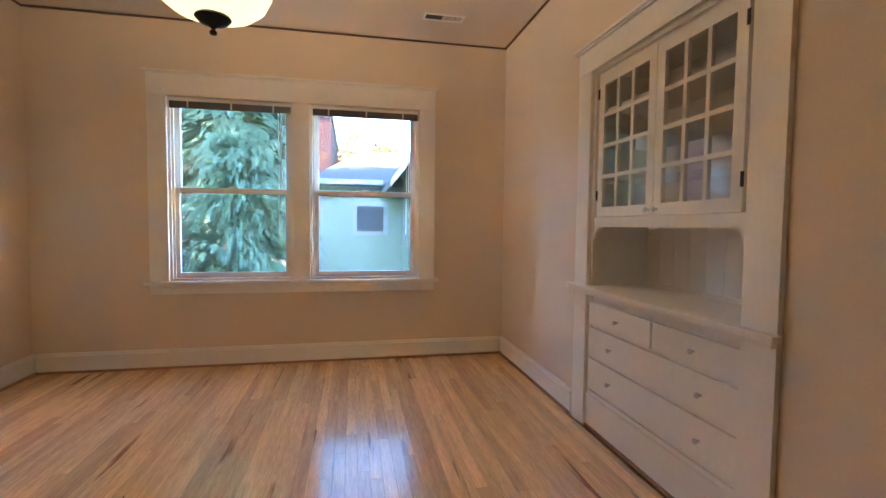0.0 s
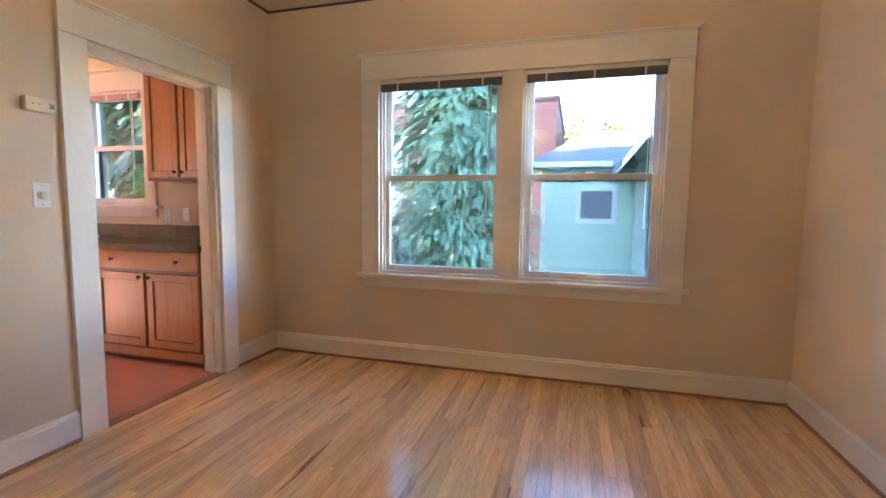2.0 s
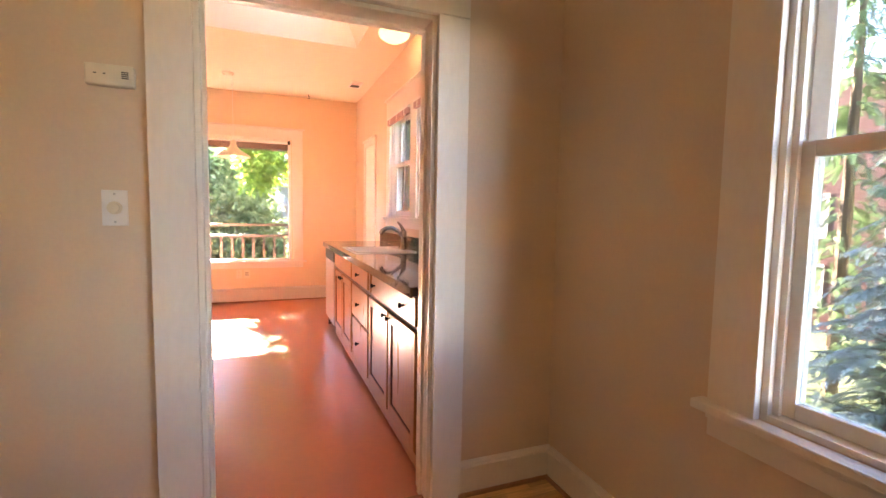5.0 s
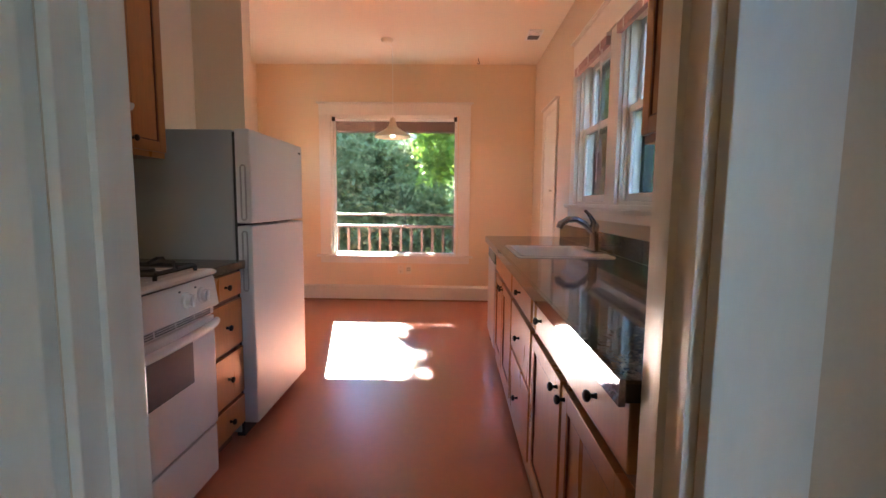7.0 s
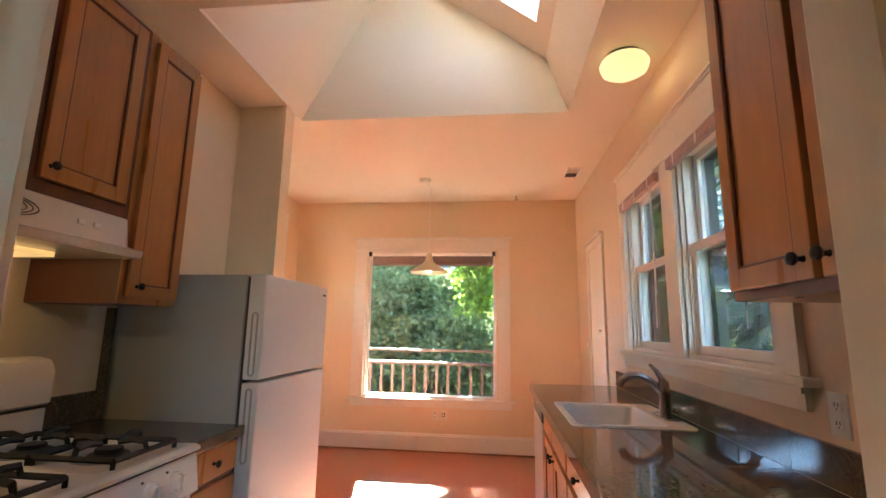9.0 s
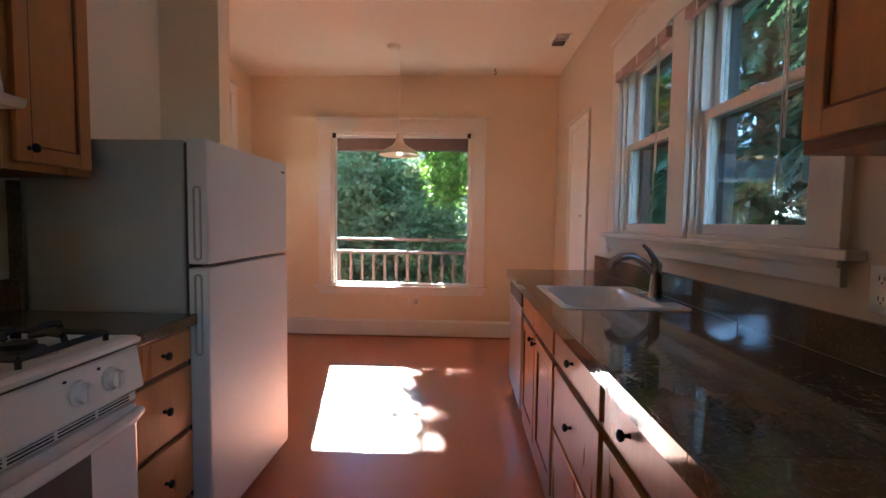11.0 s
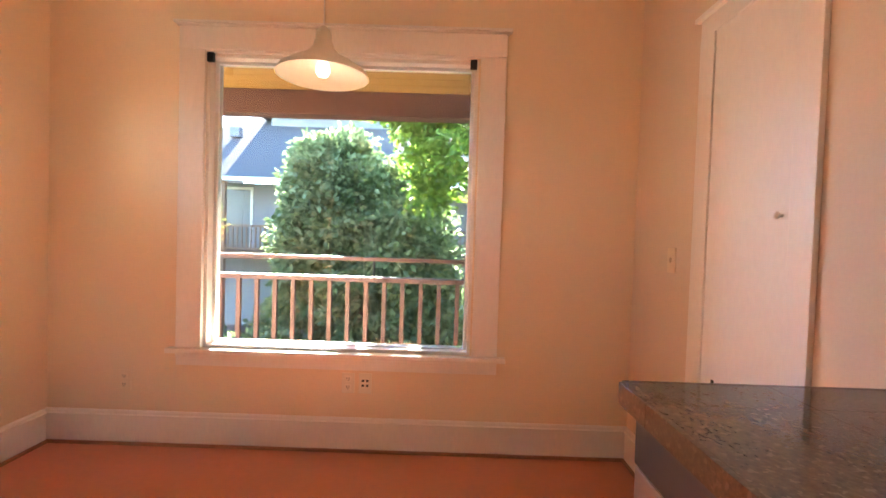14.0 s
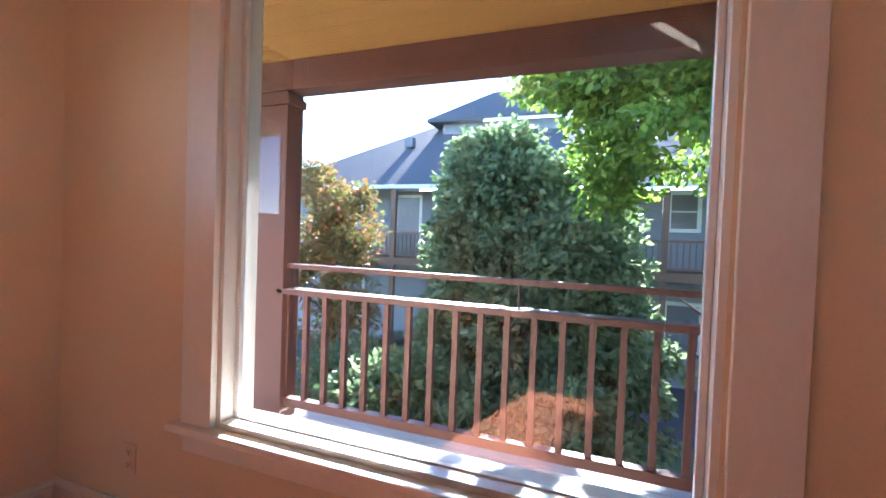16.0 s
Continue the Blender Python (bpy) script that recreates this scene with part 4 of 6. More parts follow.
# dark maple body: the shadow on its side is put into the colour
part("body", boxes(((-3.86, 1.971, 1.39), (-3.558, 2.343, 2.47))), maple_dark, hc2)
part("face_frame", boxes((FS(-3.86, -0.002, 1.39), FS(-3.558, 0.0, 2.47))), maple, hc2)
dr = panel_door(hc2, FS, -3.845, -3.585, 1.415, 2.44, 0.0, 0.045)
knob(dr, FS, -3.62, 0.02, 1.455)


def hood():
    t = thing("range_hood", (-3.18, 2.2, 1.55), "white enamel range hood with a warm lamp underneath", "range hood")
    x0, x1 = -3.555, -2.80
    bm = bmesh.new()
    prof = [(1.972, 1.5495), (2.425, 1.5495), (2.435, 1.575), (2.36, 1.592), (2.352, 1.698), (1.972, 1.698)]
    a = [bm.verts.new((x0, y, z)) for y, z in prof]
    b = [bm.verts.new((x1, y, z)) for y, z in prof]
    bm.faces.new(a)
    bm.faces.new(b[::-1])
    for i in range(6):
        j = (i + 1) % 6
        bm.faces.new((a[i], b[i], b[j], a[j]))
    bmesh.ops.bevel(bm, geom=bm.edges[:], offset=0.004, segments=2, affect="EDGES")
    part("canopy", bm, enamel, t)
    bm = bmesh.new()
    for k in range(5):
        rx, rz = 0.12 - k * 0.018, 0.030 - k * 0.005
        tube(bm, [(-3.10 + rx * math.cos(q), 2.3565 + 0.001, 1.645 + rz * math.sin(q)) for q in [2 * math.pi * i / 28 for i in range(29)]], 0.0016, 5)
    part("grille", bm, plastic_dark, t, "oval vent grille")
    for x in (-3.36, -3.42):
        part("button", boxes(((x - 0.012, 2.3535, 1.635), (x + 0.012, 2.362, 1.652)), bevel=0.003), plastic_white, t)
    part("lamp_lens", boxes(((-3.40, 2.08, 1.532), (-2.98, 2.24, 1.549)), bevel=0.004), hood_lens, t, "glowing warm lamp lens")


hood()


def stove():
    t = thing("gas_stove", (-3.19, 2.36, 0), "white gas range with black cast-iron grates", "stove")
    x0, x1 = -3.572, -2.812
    part("body", boxes(((x0, 2.02, 0.04), (x1, 2.66, 0.90)), bevel=0.004), enamel, t)
    part("cooktop", boxes(((x0 - 0.003, 2.10, 0.9005), (x1 + 0.003, 2.70, 0.925)), bevel=0.008), enamel, t)
    bm = bmesh.new()
    prof = [(2.02, 0.9255), (2.12, 0.9255), (2.12, 1.03), (2.135, 1.04), (2.135, 1.15), (2.115, 1.185), (2.07, 1.195), (2.02, 1.195)]
    a = [bm.verts.new((x0 + 0.004, y, z)) for y, z in prof]
    b = [bm.verts.new((x1 - 0.004, y, z)) for y, z in prof]
    bm.faces.new(a)
    bm.faces.new(b[::-1])
    for i in range(len(prof)):
        j = (i + 1) % len(prof)
        bm.faces.new((a[i], b[i], b[j], a[j]))
    part("backguard", bm, enamel, t, "rounded white backguard", smooth=True)
    part("backguard_gap", boxes(((x0 + 0.01, 2.1205, 1.022), (x1 - 0.01, 2.128, 1.032))), plastic_dark, t)
    lip = [(2.655, 0.9), (2.702, 0.9), (2.715, 0.908), (2.715, 0.918), (2.700, 0.9245), (2.655, 0.9245)]
    run = lambda profile, m=0.0: prism(lambda u, d, z: (u, d, z), x0 + m, x1 - m, profile)
    part("front_lip", run(lip, -0.003), enamel, t, smooth=True)
    part("control_panel", run([(2.6605, 0.775), (2.716, 0.775), (2.722, 0.782), (2.706, 0.889), (2.700, 0.8985), (2.6605, 0.8985)]), enamel, t, smooth=True)
    part("panel_seam", boxes(((x0 + 0.002, 2.69, 0.8985), (x1 - 0.002, 2.706, 0.9))), plastic_dark, t)
    F2 = facing("+y", 2.713)
    for x in (-3.46, -3.36, -3.046, -2.958):
        bm = bmesh.new()
        rows = [[bm.verts.new(F2(x + r * math.cos(2 * math.pi * i / 20), d, 0.838 + r * math.sin(2 * math.pi * i / 20))) for i in range(20)] for r, d in ((0.030, -0.004), (0.030, 0.008), (0.024, 0.012), (0.021, 0.026), (0.001, 0.027))]
        for p, q in zip(rows, rows[1:]):
            for i in range(20):
                bm.faces.new((p[i], p[(i + 1) % 20], q[(i + 1) % 20], q[i]))
        k = part("knob", bm, enamel, t, "round white burner knob", smooth=True)
        part("grip", boxes((F2(x - 0.006, 0.0271, 0.816), F2(x + 0.006, 0.036, 0.860)), bevel=0.002), enamel, k)
        part("mark", boxes((F2(x + 0.030, -0.004, 0.872), F2(x + 0.036, 0.0005, 0.878))), plastic_dark, t)
    part("vent_panel", boxes(((x0 + 0.002, 2.6605, 0.742), (x1 - 0.002, 2.700, 0.7745)), bevel=0.003), enamel, t)
    F3 = facing("+y", 2.700)
    for i in range(6):
        for j in range(3):
            a = x0 + 0.03 + i * 0.118
            part("vent_slot", boxes((F3(a, 0.0002, 0.7475 + j * 0.0085), F3(a + 0.108, 0.0012, 0.752 + j * 0.0085))), plastic_dark, t)
    d = part("oven_door", boxes(((x0 + 0.004, 2.6605, 0.278), (x1 - 0.004, 2.705, 0.738)), bevel=0.010), enamel, t)
    part("window_frame", boxes(((x0 + 0.165, 2.7052, 0.505), (x1 - 0.165, 2.7075, 0.685)), bevel=0.001), enamel, d)
    part("window", boxes(((x0 + 0.175, 2.7077, 0.515), (x1 - 0.175, 2.7095, 0.675)), bevel=0.0008), oven_glass, d, "smoky grey oven window")
    bar = []
    for i in range(17):
        f = i / 16
        bar.append((x0 + 0.01 + (x1 - x0 - 0.02) * f, 2.716 + 0.034 * math.sin(math.pi * f) ** 0.6, 0.712))
    part("handle", tube(bmesh.new(), bar, [0.014] + [0.0165] * 15 + [0.014], 12), enamel, d, "bowed white handle bar", smooth=True)
    part("drawer", boxes(((x0 + 0.004, 2.6605, 0.06), (x1 - 0.004, 2.698, 0.268)), bevel=0.008), enamel, t)
    for gx in (-3.385, -3.0):
        part("burner_well", boxes(((gx - 0.155, 2.165, 0.9252), (gx + 0.155, 2.655, 0.9262)), bevel=0.0003), enamel, t)
        for gy in (2.285, 2.545):
            g = bmesh.new()
            s = 0.122
            corners = [(-s, -s), (s, -s), (s, s), (-s, s)]
            for (ax, ay), (cx, cy) in zip(corners, corners[1:] + corners[:1]):
                tube(g, [(gx + ax, gy + ay, 0.948), (gx + cx, gy + cy, 0.948)], 0.0085, 4)
                tube(g, [(gx + ax, gy + ay, 0.948), (gx + ax, gy + ay, 0.9265)], 0.0085, 4)
            for dx, dy in ((1, 0), (-1, 0), (0, 1), (0, -1)):
                tube(g, [(gx + dx * s, gy + dy * s, 0.946), (gx + dx * 0.93 * s, gy + dy * 0.93 * s, 0.972), (gx + dx * 0.6 * s, gy + dy * 0.6 * s, 0.976), (gx + dx * 0.24 * s, gy + dy * 0.24 * s, 0.966)], [0.009, 0.0105, 0.0095, 0.007], 4)
            part("grate", g, cast_iron, t, "black cast-iron grate")
            part("burner", ring(bmesh.new(), [(0.058, 0.9265), (0.052, 0.934), (0.038, 0.938), (0.036, 0.950), (0.002, 0.953)], (gx, gy, 0), 20), cast_iron, t, smooth=True)
            part("drip_pan", ring(bmesh.new(), [(0.098, 0.9263), (0.100, 0.929), (0.085, 0.9285), (0.060, 0.9266)], (gx, gy, 0), 24, caps=False), steel, t, "shallow metal drip pan", smooth=True)


stove()
FD = facing("+y", 2.64)
du = thing("base_cabinet", (-3.75, 2.3, 0), "narrow maple drawer cabinet between stove and refrigerator", "cabinet")
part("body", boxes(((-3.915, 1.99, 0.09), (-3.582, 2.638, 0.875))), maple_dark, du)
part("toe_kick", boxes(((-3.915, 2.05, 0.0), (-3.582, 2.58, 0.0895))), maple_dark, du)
for z0, z1 in ((0.755, 0.865), (0.515, 0.735), (0.27, 0.495), (0.11, 0.25)):
    slab_drawer(du, FD, -3.905, -3.592, z0, z1, 0.0, (-3.75,))
wt = thing("worktop", (-3.75, 2.3, 0.875), "short dark laminate countertop beside the stove", "countertop")
part("slab", boxes(((-3.925, 1.992, 0.8755), (-3.578, 2.675, 0.915)), bevel=0.004), counter, wt)
part("backsplash", boxes(((-3.925, 1.9715, 0.8755), (-3.578, 1.9915, 1.03)), bevel=0.002), counter, wt)
part("side_splash", boxes(((-3.925, 1.992, 0.9155), (-3.908, 2.03, 1.385))), counter, wt)
wt2 = thing("worktop", (-2.645, 2.3, 0), "dark filler counter between the stove and the wall", "countertop")
part("slab", boxes(((-2.808, 1.98, 0.8755), (-2.484, 2.66, 0.915)), bevel=0.004), counter, wt2)
part("base", boxes(((-2.80, 1.98, 0.0), (-2.49, 2.62, 0.875))), maple, wt2)

fr = thing("refrigerator", (-4.32, 2.35, 0), "white two-door top-freezer refrigerator with a textured finish", "refrigerator")
FX0, FX1 = -4.70, -3.945
part("cabinet", boxes(((FX0 + 0.004, 2.0, 0.02), (FX1 - 0.004, 2.615, 1.54)), bevel=0.006), fridge_shaded, fr, "textured side, greyed for its shade")
part("gasket", boxes(((FX0 + 0.012, 2.6155, 0.06), (FX1 - 0.012, 2.63, 1.53))), plastic_dark, fr)
for nm, z0, z1 in (("freezer_door", 1.090, 1.545), ("fridge_door", 0.075, 1.078)):
    d = part(nm, boxes(((FX0, 2.6305, z0), (FX1, 2.705, z1)), bevel=0.010), fridge_white, fr)
    zc = (1.12, 1.36) if nm[1] == "r" and nm[2] == "e" else (0.77, 1.04)
    grip = [(2.668 + 0.012 * math.cos(q), (zc[1] if math.sin(q) > 0 else zc[0]) + 0.012 * math.sin(q)) for q in [2 * math.pi * (i + 0.5) / 16 for i in range(16)]]
    # rim in the darker side tone, its shading carried by the colour
    part("handle_recess", tube(bmesh.new(), [(FX1 + 0.001, y, z) for y, z in grip + grip[:1]], 0.0045, 6), fridge_shaded, d, "moulded rim of the recessed grip", smooth=True)
part("toe_grille", boxes(((FX0 + 0.01, 2.59, 0.0), (FX1 - 0.01, 2.63, 0.07))), plastic_dark, fr)
part("badge", boxes(((-4.665, 2.7055, 1.492), (-4.625, 2.7075, 1.503))), plastic_dark, fr, "small dark badge")

# ironing-board cupboard on the north wall
ic = thing("ironing_cupboard", (-6.22, 4.6, 0.0), "tall shallow white ironing-board cupboard on the wall", "cupboard")
FI = facing("-y", NY)
part("casing", boxes((FI(-6.60, 0.001, 0.0), FI(-6.50, 0.024, 2.06)), (FI(-6.07, 0.001, 0.0), FI(-5.975, 0.020, 2.06)), (FI(-6.60, 0.001, 2.0605), FI(-5.975, 0.022, 2.135)),
                     (FI(-6.62, 0.001, 2.1355), FI(-5.955, 0.040, 2.155)), bevel=0.003), trim_white, ic)
d = part("door", boxes((FI(-6.51, 0.002, 0.0), FI(-6.06, 0.016, 2.07))), trim_white, ic)
knob(d, FI, -6.10, 0.016, 1.32, trim_white, 0.012, "small painted knob")
part("latch", boxes((FI(-6.424, 0.0162, 0.692), FI(-6.409, 0.022, 0.710)), bevel=0.003), black_metal, d, "small dark latch")

# back door with transom
FB = facing("+y", KS)
bd = thing("door_1", (-6.34, KS, 0), "white panelled back door with a window, under a transom", "door", "", "structure")
casing(bd, "+y", KS, -6.75, -5.93, 0.0, 2.48, 0.12, 0.10)
part("transom_bar", boxes((FB(-6.75, 0.001, 2.10), FB(-5.93, 0.02, 2.19)), (FB(-6.75, 0.001, 2.43), FB(-5.93, 0.02, 2.48)), bevel=0.003), trim_white, bd)
t = part("transom_frame", boxes((FB(-6.65, -0.03, 2.19), FB(-6.63, -0.10, 2.43)), (FB(-5.99, -0.03, 2.19), FB(-5.97, -0.10, 2.43)), (FB(-6.63, -0.03, 2.19), FB(-5.99, -0.10, 2.205)), (FB(-6.63, -0.03, 2.415), FB(-5.99, -0.10, 2.43))), plastic_dark, bd, "dark transom frame")
p = part("pane", boxes((FB(-6.63, -0.06, 2.205), FB(-5.99, -0.064, 2.415))), pane, t)
p.visible_shadow = False
u0, u1 = -6.745, -5.935
lf = part("door_leaf", boxes((FB(u0, -0.005, 0.005), FB(u0 + 0.13, -0.045, 2.095)), (FB(u1 - 0.13, -0.005, 0.005), FB(u1, -0.045, 2.095)), (FB(u0 + 0.13, -0.005, 1.96), FB(u1 - 0.13, -0.045, 2.095)),
                             (FB(u0 + 0.13, -0.005, 1.22), FB(u1 - 0.13, -0.045, 1.36)), (FB(u0 + 0.13, -0.005, 0.86), FB(u1 - 0.13, -0.045, 0.96)), (FB(u0 + 0.13, -0.005, 0.50), FB(u1 - 0.13, -0.045, 0.60)),
                             (FB(u0 + 0.13, -0.005, 0.005), FB(u1 - 0.13, -0.045, 0.24)), bevel=0.003), trim_white, bd)
for z0, z1 in ((0.96, 1.22), (0.60, 0.86), (0.24, 0.50)):
    part("panel", boxes((FB(u0 + 0.13, -0.018, z0), FB(u1 - 0.13, -0.036, z1))), trim_white, lf)
p = part("pane", boxes((FB(u0 + 0.13, -0.022, 1.36), FB(u1 - 0.13, -0.027, 1.96))), pane, lf)
p.visible_shadow = False
for z in (0.33, 1.90):
    part("hinge", boxes((FB(u0 - 0.006, -0.004, z), FB(u0 + 0.008, 0.004, z + 0.09)), bevel=0.002), steel, lf, "painted butt hinge")
solo("paper_note", boxes((FB(-6.60, -0.0215, 1.37), FB(-6.48, -0.0205, 1.49))), plastic_white, "small white paper note on the door glass", "note")

switch_plate("wall_outlet", "+x", KW, 3.05, 0.385, "outlet", "cream double wall outlet below the picture window", "outlet", face=shade_cream)
switch_plate("phone_jack", "+x", KW, 3.145, 0.385, "jack", "cream wall jack plate below the picture window", "jack", face=shade_cream)
switch_plate("wall_outlet", "+x", KW, 1.79, 0.36, "outlet", "cream painted wall outlet near the corner baseboard", "outlet", face=wall_kitchen)
switch_plate("wall_outlet", "-y", NY, -3.435, 1.11, "outlet", "white double outlet above the counter", "outlet")
switch_plate("wall_outlet", "-y", NY, -5.455, 1.125, "outlet", "white outlet beside the sink window sill", "outlet")
switch_plate("light_switch", "-y", NY, -3.23, 1.125, "toggle", "white toggle light switch above the counter", "switch")
switch_plate("light_switch", "-y", NY, -6.80, 1.146, "toggle", "cream painted light switch beside the ironing cupboard", "switch", face=wall_kitchen)

dl = thing("ceiling_lamp", (-4.40, 4.40, CK), "small glowing frosted glass dome on the kitchen ceiling", "lamp")
part("dome", ring(bmesh.new(), [(0.115, CK - 0.025), (0.128, CK - 0.05), (0.118, CK - 0.085), (0.07, CK - 0.115), (0.02, CK - 0.122), (0.002, CK - 0.122)], (-4.40, 4.40, 0), 32), dome_glass, dl, "glowing frosted glass dome", smooth=True)
part("collar", ring(bmesh.new(), [(0.09, CK - 0.001), (0.10, CK - 0.012), (0.10, CK - 0.03), (0.002, CK - 0.031)], (-4.40, 4.40, 0), 28), plastic_dark, dl, "dark metal collar", smooth=True)

pl = thing("pendant_lamp", (-6.6, 3.04, 1.85), "cream metal barn-shade pendant lamp on a white cord", "lamp")
prof = [(0.186, 1.868), (0.190, 1.870), (0.178, 1.892), (0.13, 1.925), (0.075, 1.955), (0.045, 1.985), (0.034, 2.02), (0.030, 2.055), (0.012, 2.075)]
part("shade", ring(bmesh.new(), prof + [(0.006, 2.074)], (-6.6, 3.04, 0), 40, caps=False), shade_cream, pl, smooth=True).modifiers.new("thick", "SOLIDIFY").thickness = 0.003
part("bulb", ring(bmesh.new(), [(0.002, 1.868), (0.02, 1.872), (0.03, 1.892), (0.026, 1.915), (0.014, 1.94), (0.013, 1.965)], (-6.6, 3.04, 0), 20), bulb_glass, pl, "glowing light bulb", smooth=True)
part("cord", tube(bmesh.new(), [(-6.6, 3.04, 2.07), (-6.6, 3.04, 2.72), (-6.595, 3.039, 2.76), (-6.56, 3.035, 2.775), (-6.50, 3.025, 2.765), (-6.42, 3.012, 2.76)], 0.003, 6), plastic_white, pl)
part("canopy", ring(bmesh.new(), [(0.008, CK - 0.045), (0.045, CK - 0.035), (0.06, CK - 0.012), (0.06, CK - 0.001)], (-6.40, 3.01, 0), 24), shade_cream, pl, smooth=True)
hk = thing("ceiling_hook", (-7.0, 3.94, CK), "small dark screw hook in the ceiling", "hook")
part("hook", tube(bmesh.new(), [(-7.0, 3.94, CK), (-7.0, 3.94, CK - 0.03)] + [(-7.0, 3.94 + 0.014 * math.sin(a), CK - 0.044 + 0.014 * math.cos(a)) for a in [radians(q) for q in range(0, 280, 35)]], 0.0035, 6), black_metal, hk)

# ---- outside ----
tagged(part("ground", boxes(((-400, -400, GROUND - 0.5), (400, 400, GROUND))), lawn), "grassy ground around the houses", "ground", "", "structure")
tagged(part("road", boxes(((-22, -30, GROUND), (-17.2, 30, GROUND + 0.02))), asphalt), "grey asphalt drive", "road", "", "structure")
own = thing("house", (-3, 1.5, GROUND), "grey-sided lower storey under the flat", "house", "", "structure")
# unseen board, added to block sky light from the kitchen window reveals
part("eave", boxes(((KW - 0.149, NY + 0.161, 2.60), (-2.2, 5.40, 2.70))), house_trim, own, "unseen white board added to keep sky light off the kitchen windows")
part("lower_wall", boxes(((KW - 0.149, SY - 0.14, GROUND), (EX + 0.44, NY + 0.159, -0.301))), siding_own, own)

# porch
DX = -8.78
pc = thing("porch", (-8.0, 2.5, -0.12), "covered back porch with red posts and an ochre board ceiling", "porch", "", "structure")
for i in range(10):
    x = KW - 0.151 - 0.155 * (i + 1)
    part("deck_board", boxes(((x, -1.2, -0.14), (x + 0.150, 4.95, -0.10)), bevel=0.004), deck_grey, pc)
part("deck_south", boxes(((KW - 0.151, -1.2, -0.14), (-4.0, KS - 0.151, -0.10))), deck_grey, pc)
part("deck_joist", boxes(((DX, -1.2, -0.36), (DX + 0.10, 4.95, -0.141)), ((DX + 0.10, -1.2, -0.36), (-4.0, -1.1, -0.141))), porch_red, pc)
for i in range(11):
    x = KW - 0.151 - 0.15 * (i + 1)
    part("ceiling_board", boxes(((x, -1.4, 2.44), (x + 0.146, 4.95, 2.46)), bevel=0.003), porch_ochre, pc)
part("ceiling_south", boxes(((KW - 0.151, -1.4, 2.44), (-4.0, KS - 0.151, 2.46))), porch_ochre, pc)
part("roof_deck", boxes(((DX - 0.35, -1.6, 2.47), (KW - 0.151, 5.2, 2.60)), ((KW - 0.151, -1.6, 2.47), (-4.0, KS - 0.151, 2.60))), shingle, pc)
part("beam", boxes(((DX - 0.02, -1.2, 2.235), (DX + 0.16, 4.95, 2.4395)), bevel=0.006), porch_red, pc)
part("beam_south", boxes(((DX + 0.1605, -1.2, 2.25), (-4.0, -1.04, 2.4395)), bevel=0.006), porch_red, pc)
for y in (1.115, 4.75, -1.12):
    part("post", boxes(((DX - 0.02, y - 0.165, -0.10), (DX + 0.15, y + 0.165, 2.14)), ((DX - 0.03, y - 0.185, 2.1405), (DX + 0.16, y + 0.185, 2.20)), ((DX - 0.02, y - 0.165, 2.2005), (DX + 0.15, y + 0.165, 2.2345)), bevel=0.006), porch_red, pc, "square red porch post")
rl = thing("railing", (DX, 4.0, -0.10), "red-brown wooden porch railing with square balusters", "railing")
part("top_rail", boxes(((DX + 0.02, 1.22, 0.805), (DX + 0.15, 4.58, 0.845)), bevel=0.006), porch_red, rl)
part("bottom_rail", boxes(((DX + 0.05, 1.22, 0.0), (DX + 0.12, 4.58, 0.06)), bevel=0.004), porch_red, rl)
for i in range(21):
    y = 1.28 + i * 0.1605
    part("baluster", boxes(((DX + 0.066, y - 0.018, 0.0605), (DX + 0.104, y + 0.018, 0.8045)), bevel=0.002), porch_red, rl)
part("upper_bar", boxes(((DX + 0.06, 1.22, 0.985), (DX + 0.11, 4.58, 1.02)), bevel=0.004), porch_red, rl)
for y in (1.33, 2.95, 4.50):
    part("stanchion", tube(bmesh.new(), [(DX + 0.085, y, 0.845), (DX + 0.085, y, 0.985)], 0.010, 8), black_metal, rl)
    part("flange", ring(bmesh.new(), [(0.03, 0.8455), (0.03, 0.851), (0.012, 0.853)], (DX + 0.085, y, 0), 14), black_metal, rl)
rl2 = thing("railing", (DX, -0.1, -0.10), "red-brown wooden porch railing with square balusters", "railing")
part("top_rail", boxes(((DX + 0.02, -0.95, 0.805), (DX + 0.15, 0.88, 0.845)), bevel=0.006), porch_red, rl2)
for i in range(11):
    y = -0.86 + i * 0.1605
    part("baluster", boxes(((DX + 0.066, y - 0.018, -0.0995), (DX + 0.104, y + 0.018, 0.8045))), porch_red, rl2)


def leaves(rng, centres, normals, size, spread=0.6, drop=0.0, long=1.6, fan=False):
    """Many small bent leaves: one folded quad each, set round their centres."""
    n = len(centres)
    size = size * rng.uniform(0.6, 1.35, (n, 1))
    d = normals + rng.normal(0, spread, (n, 3))
    d[:, 2] -= drop
    d /= np.linalg.norm(d, axis=1, keepdims=True) + 1e-9
    r = rng.normal(0, 0.28 if fan else 1, (n, 3))
    if fan:
        r[:, 2] += 1.0
    s = np.cross(d, r)
    s /= np.linalg.norm(s, axis=1, keepdims=True) + 1e-9
    u = np.cross(s, d)
    a = centres
    b = centres + d * size * long * 0.5 + s * size * 0.45 + u * size * 0.10
    c = centres + d * size * long
    e = centres + d * size * long * 0.5 - s * size * 0.45 + u * size * 0.10
    verts = np.stack([a, b, c, e], 1).reshape(-1, 3)
    faces = np.arange(4 * n).reshape(-1, 4)
    return verts, faces


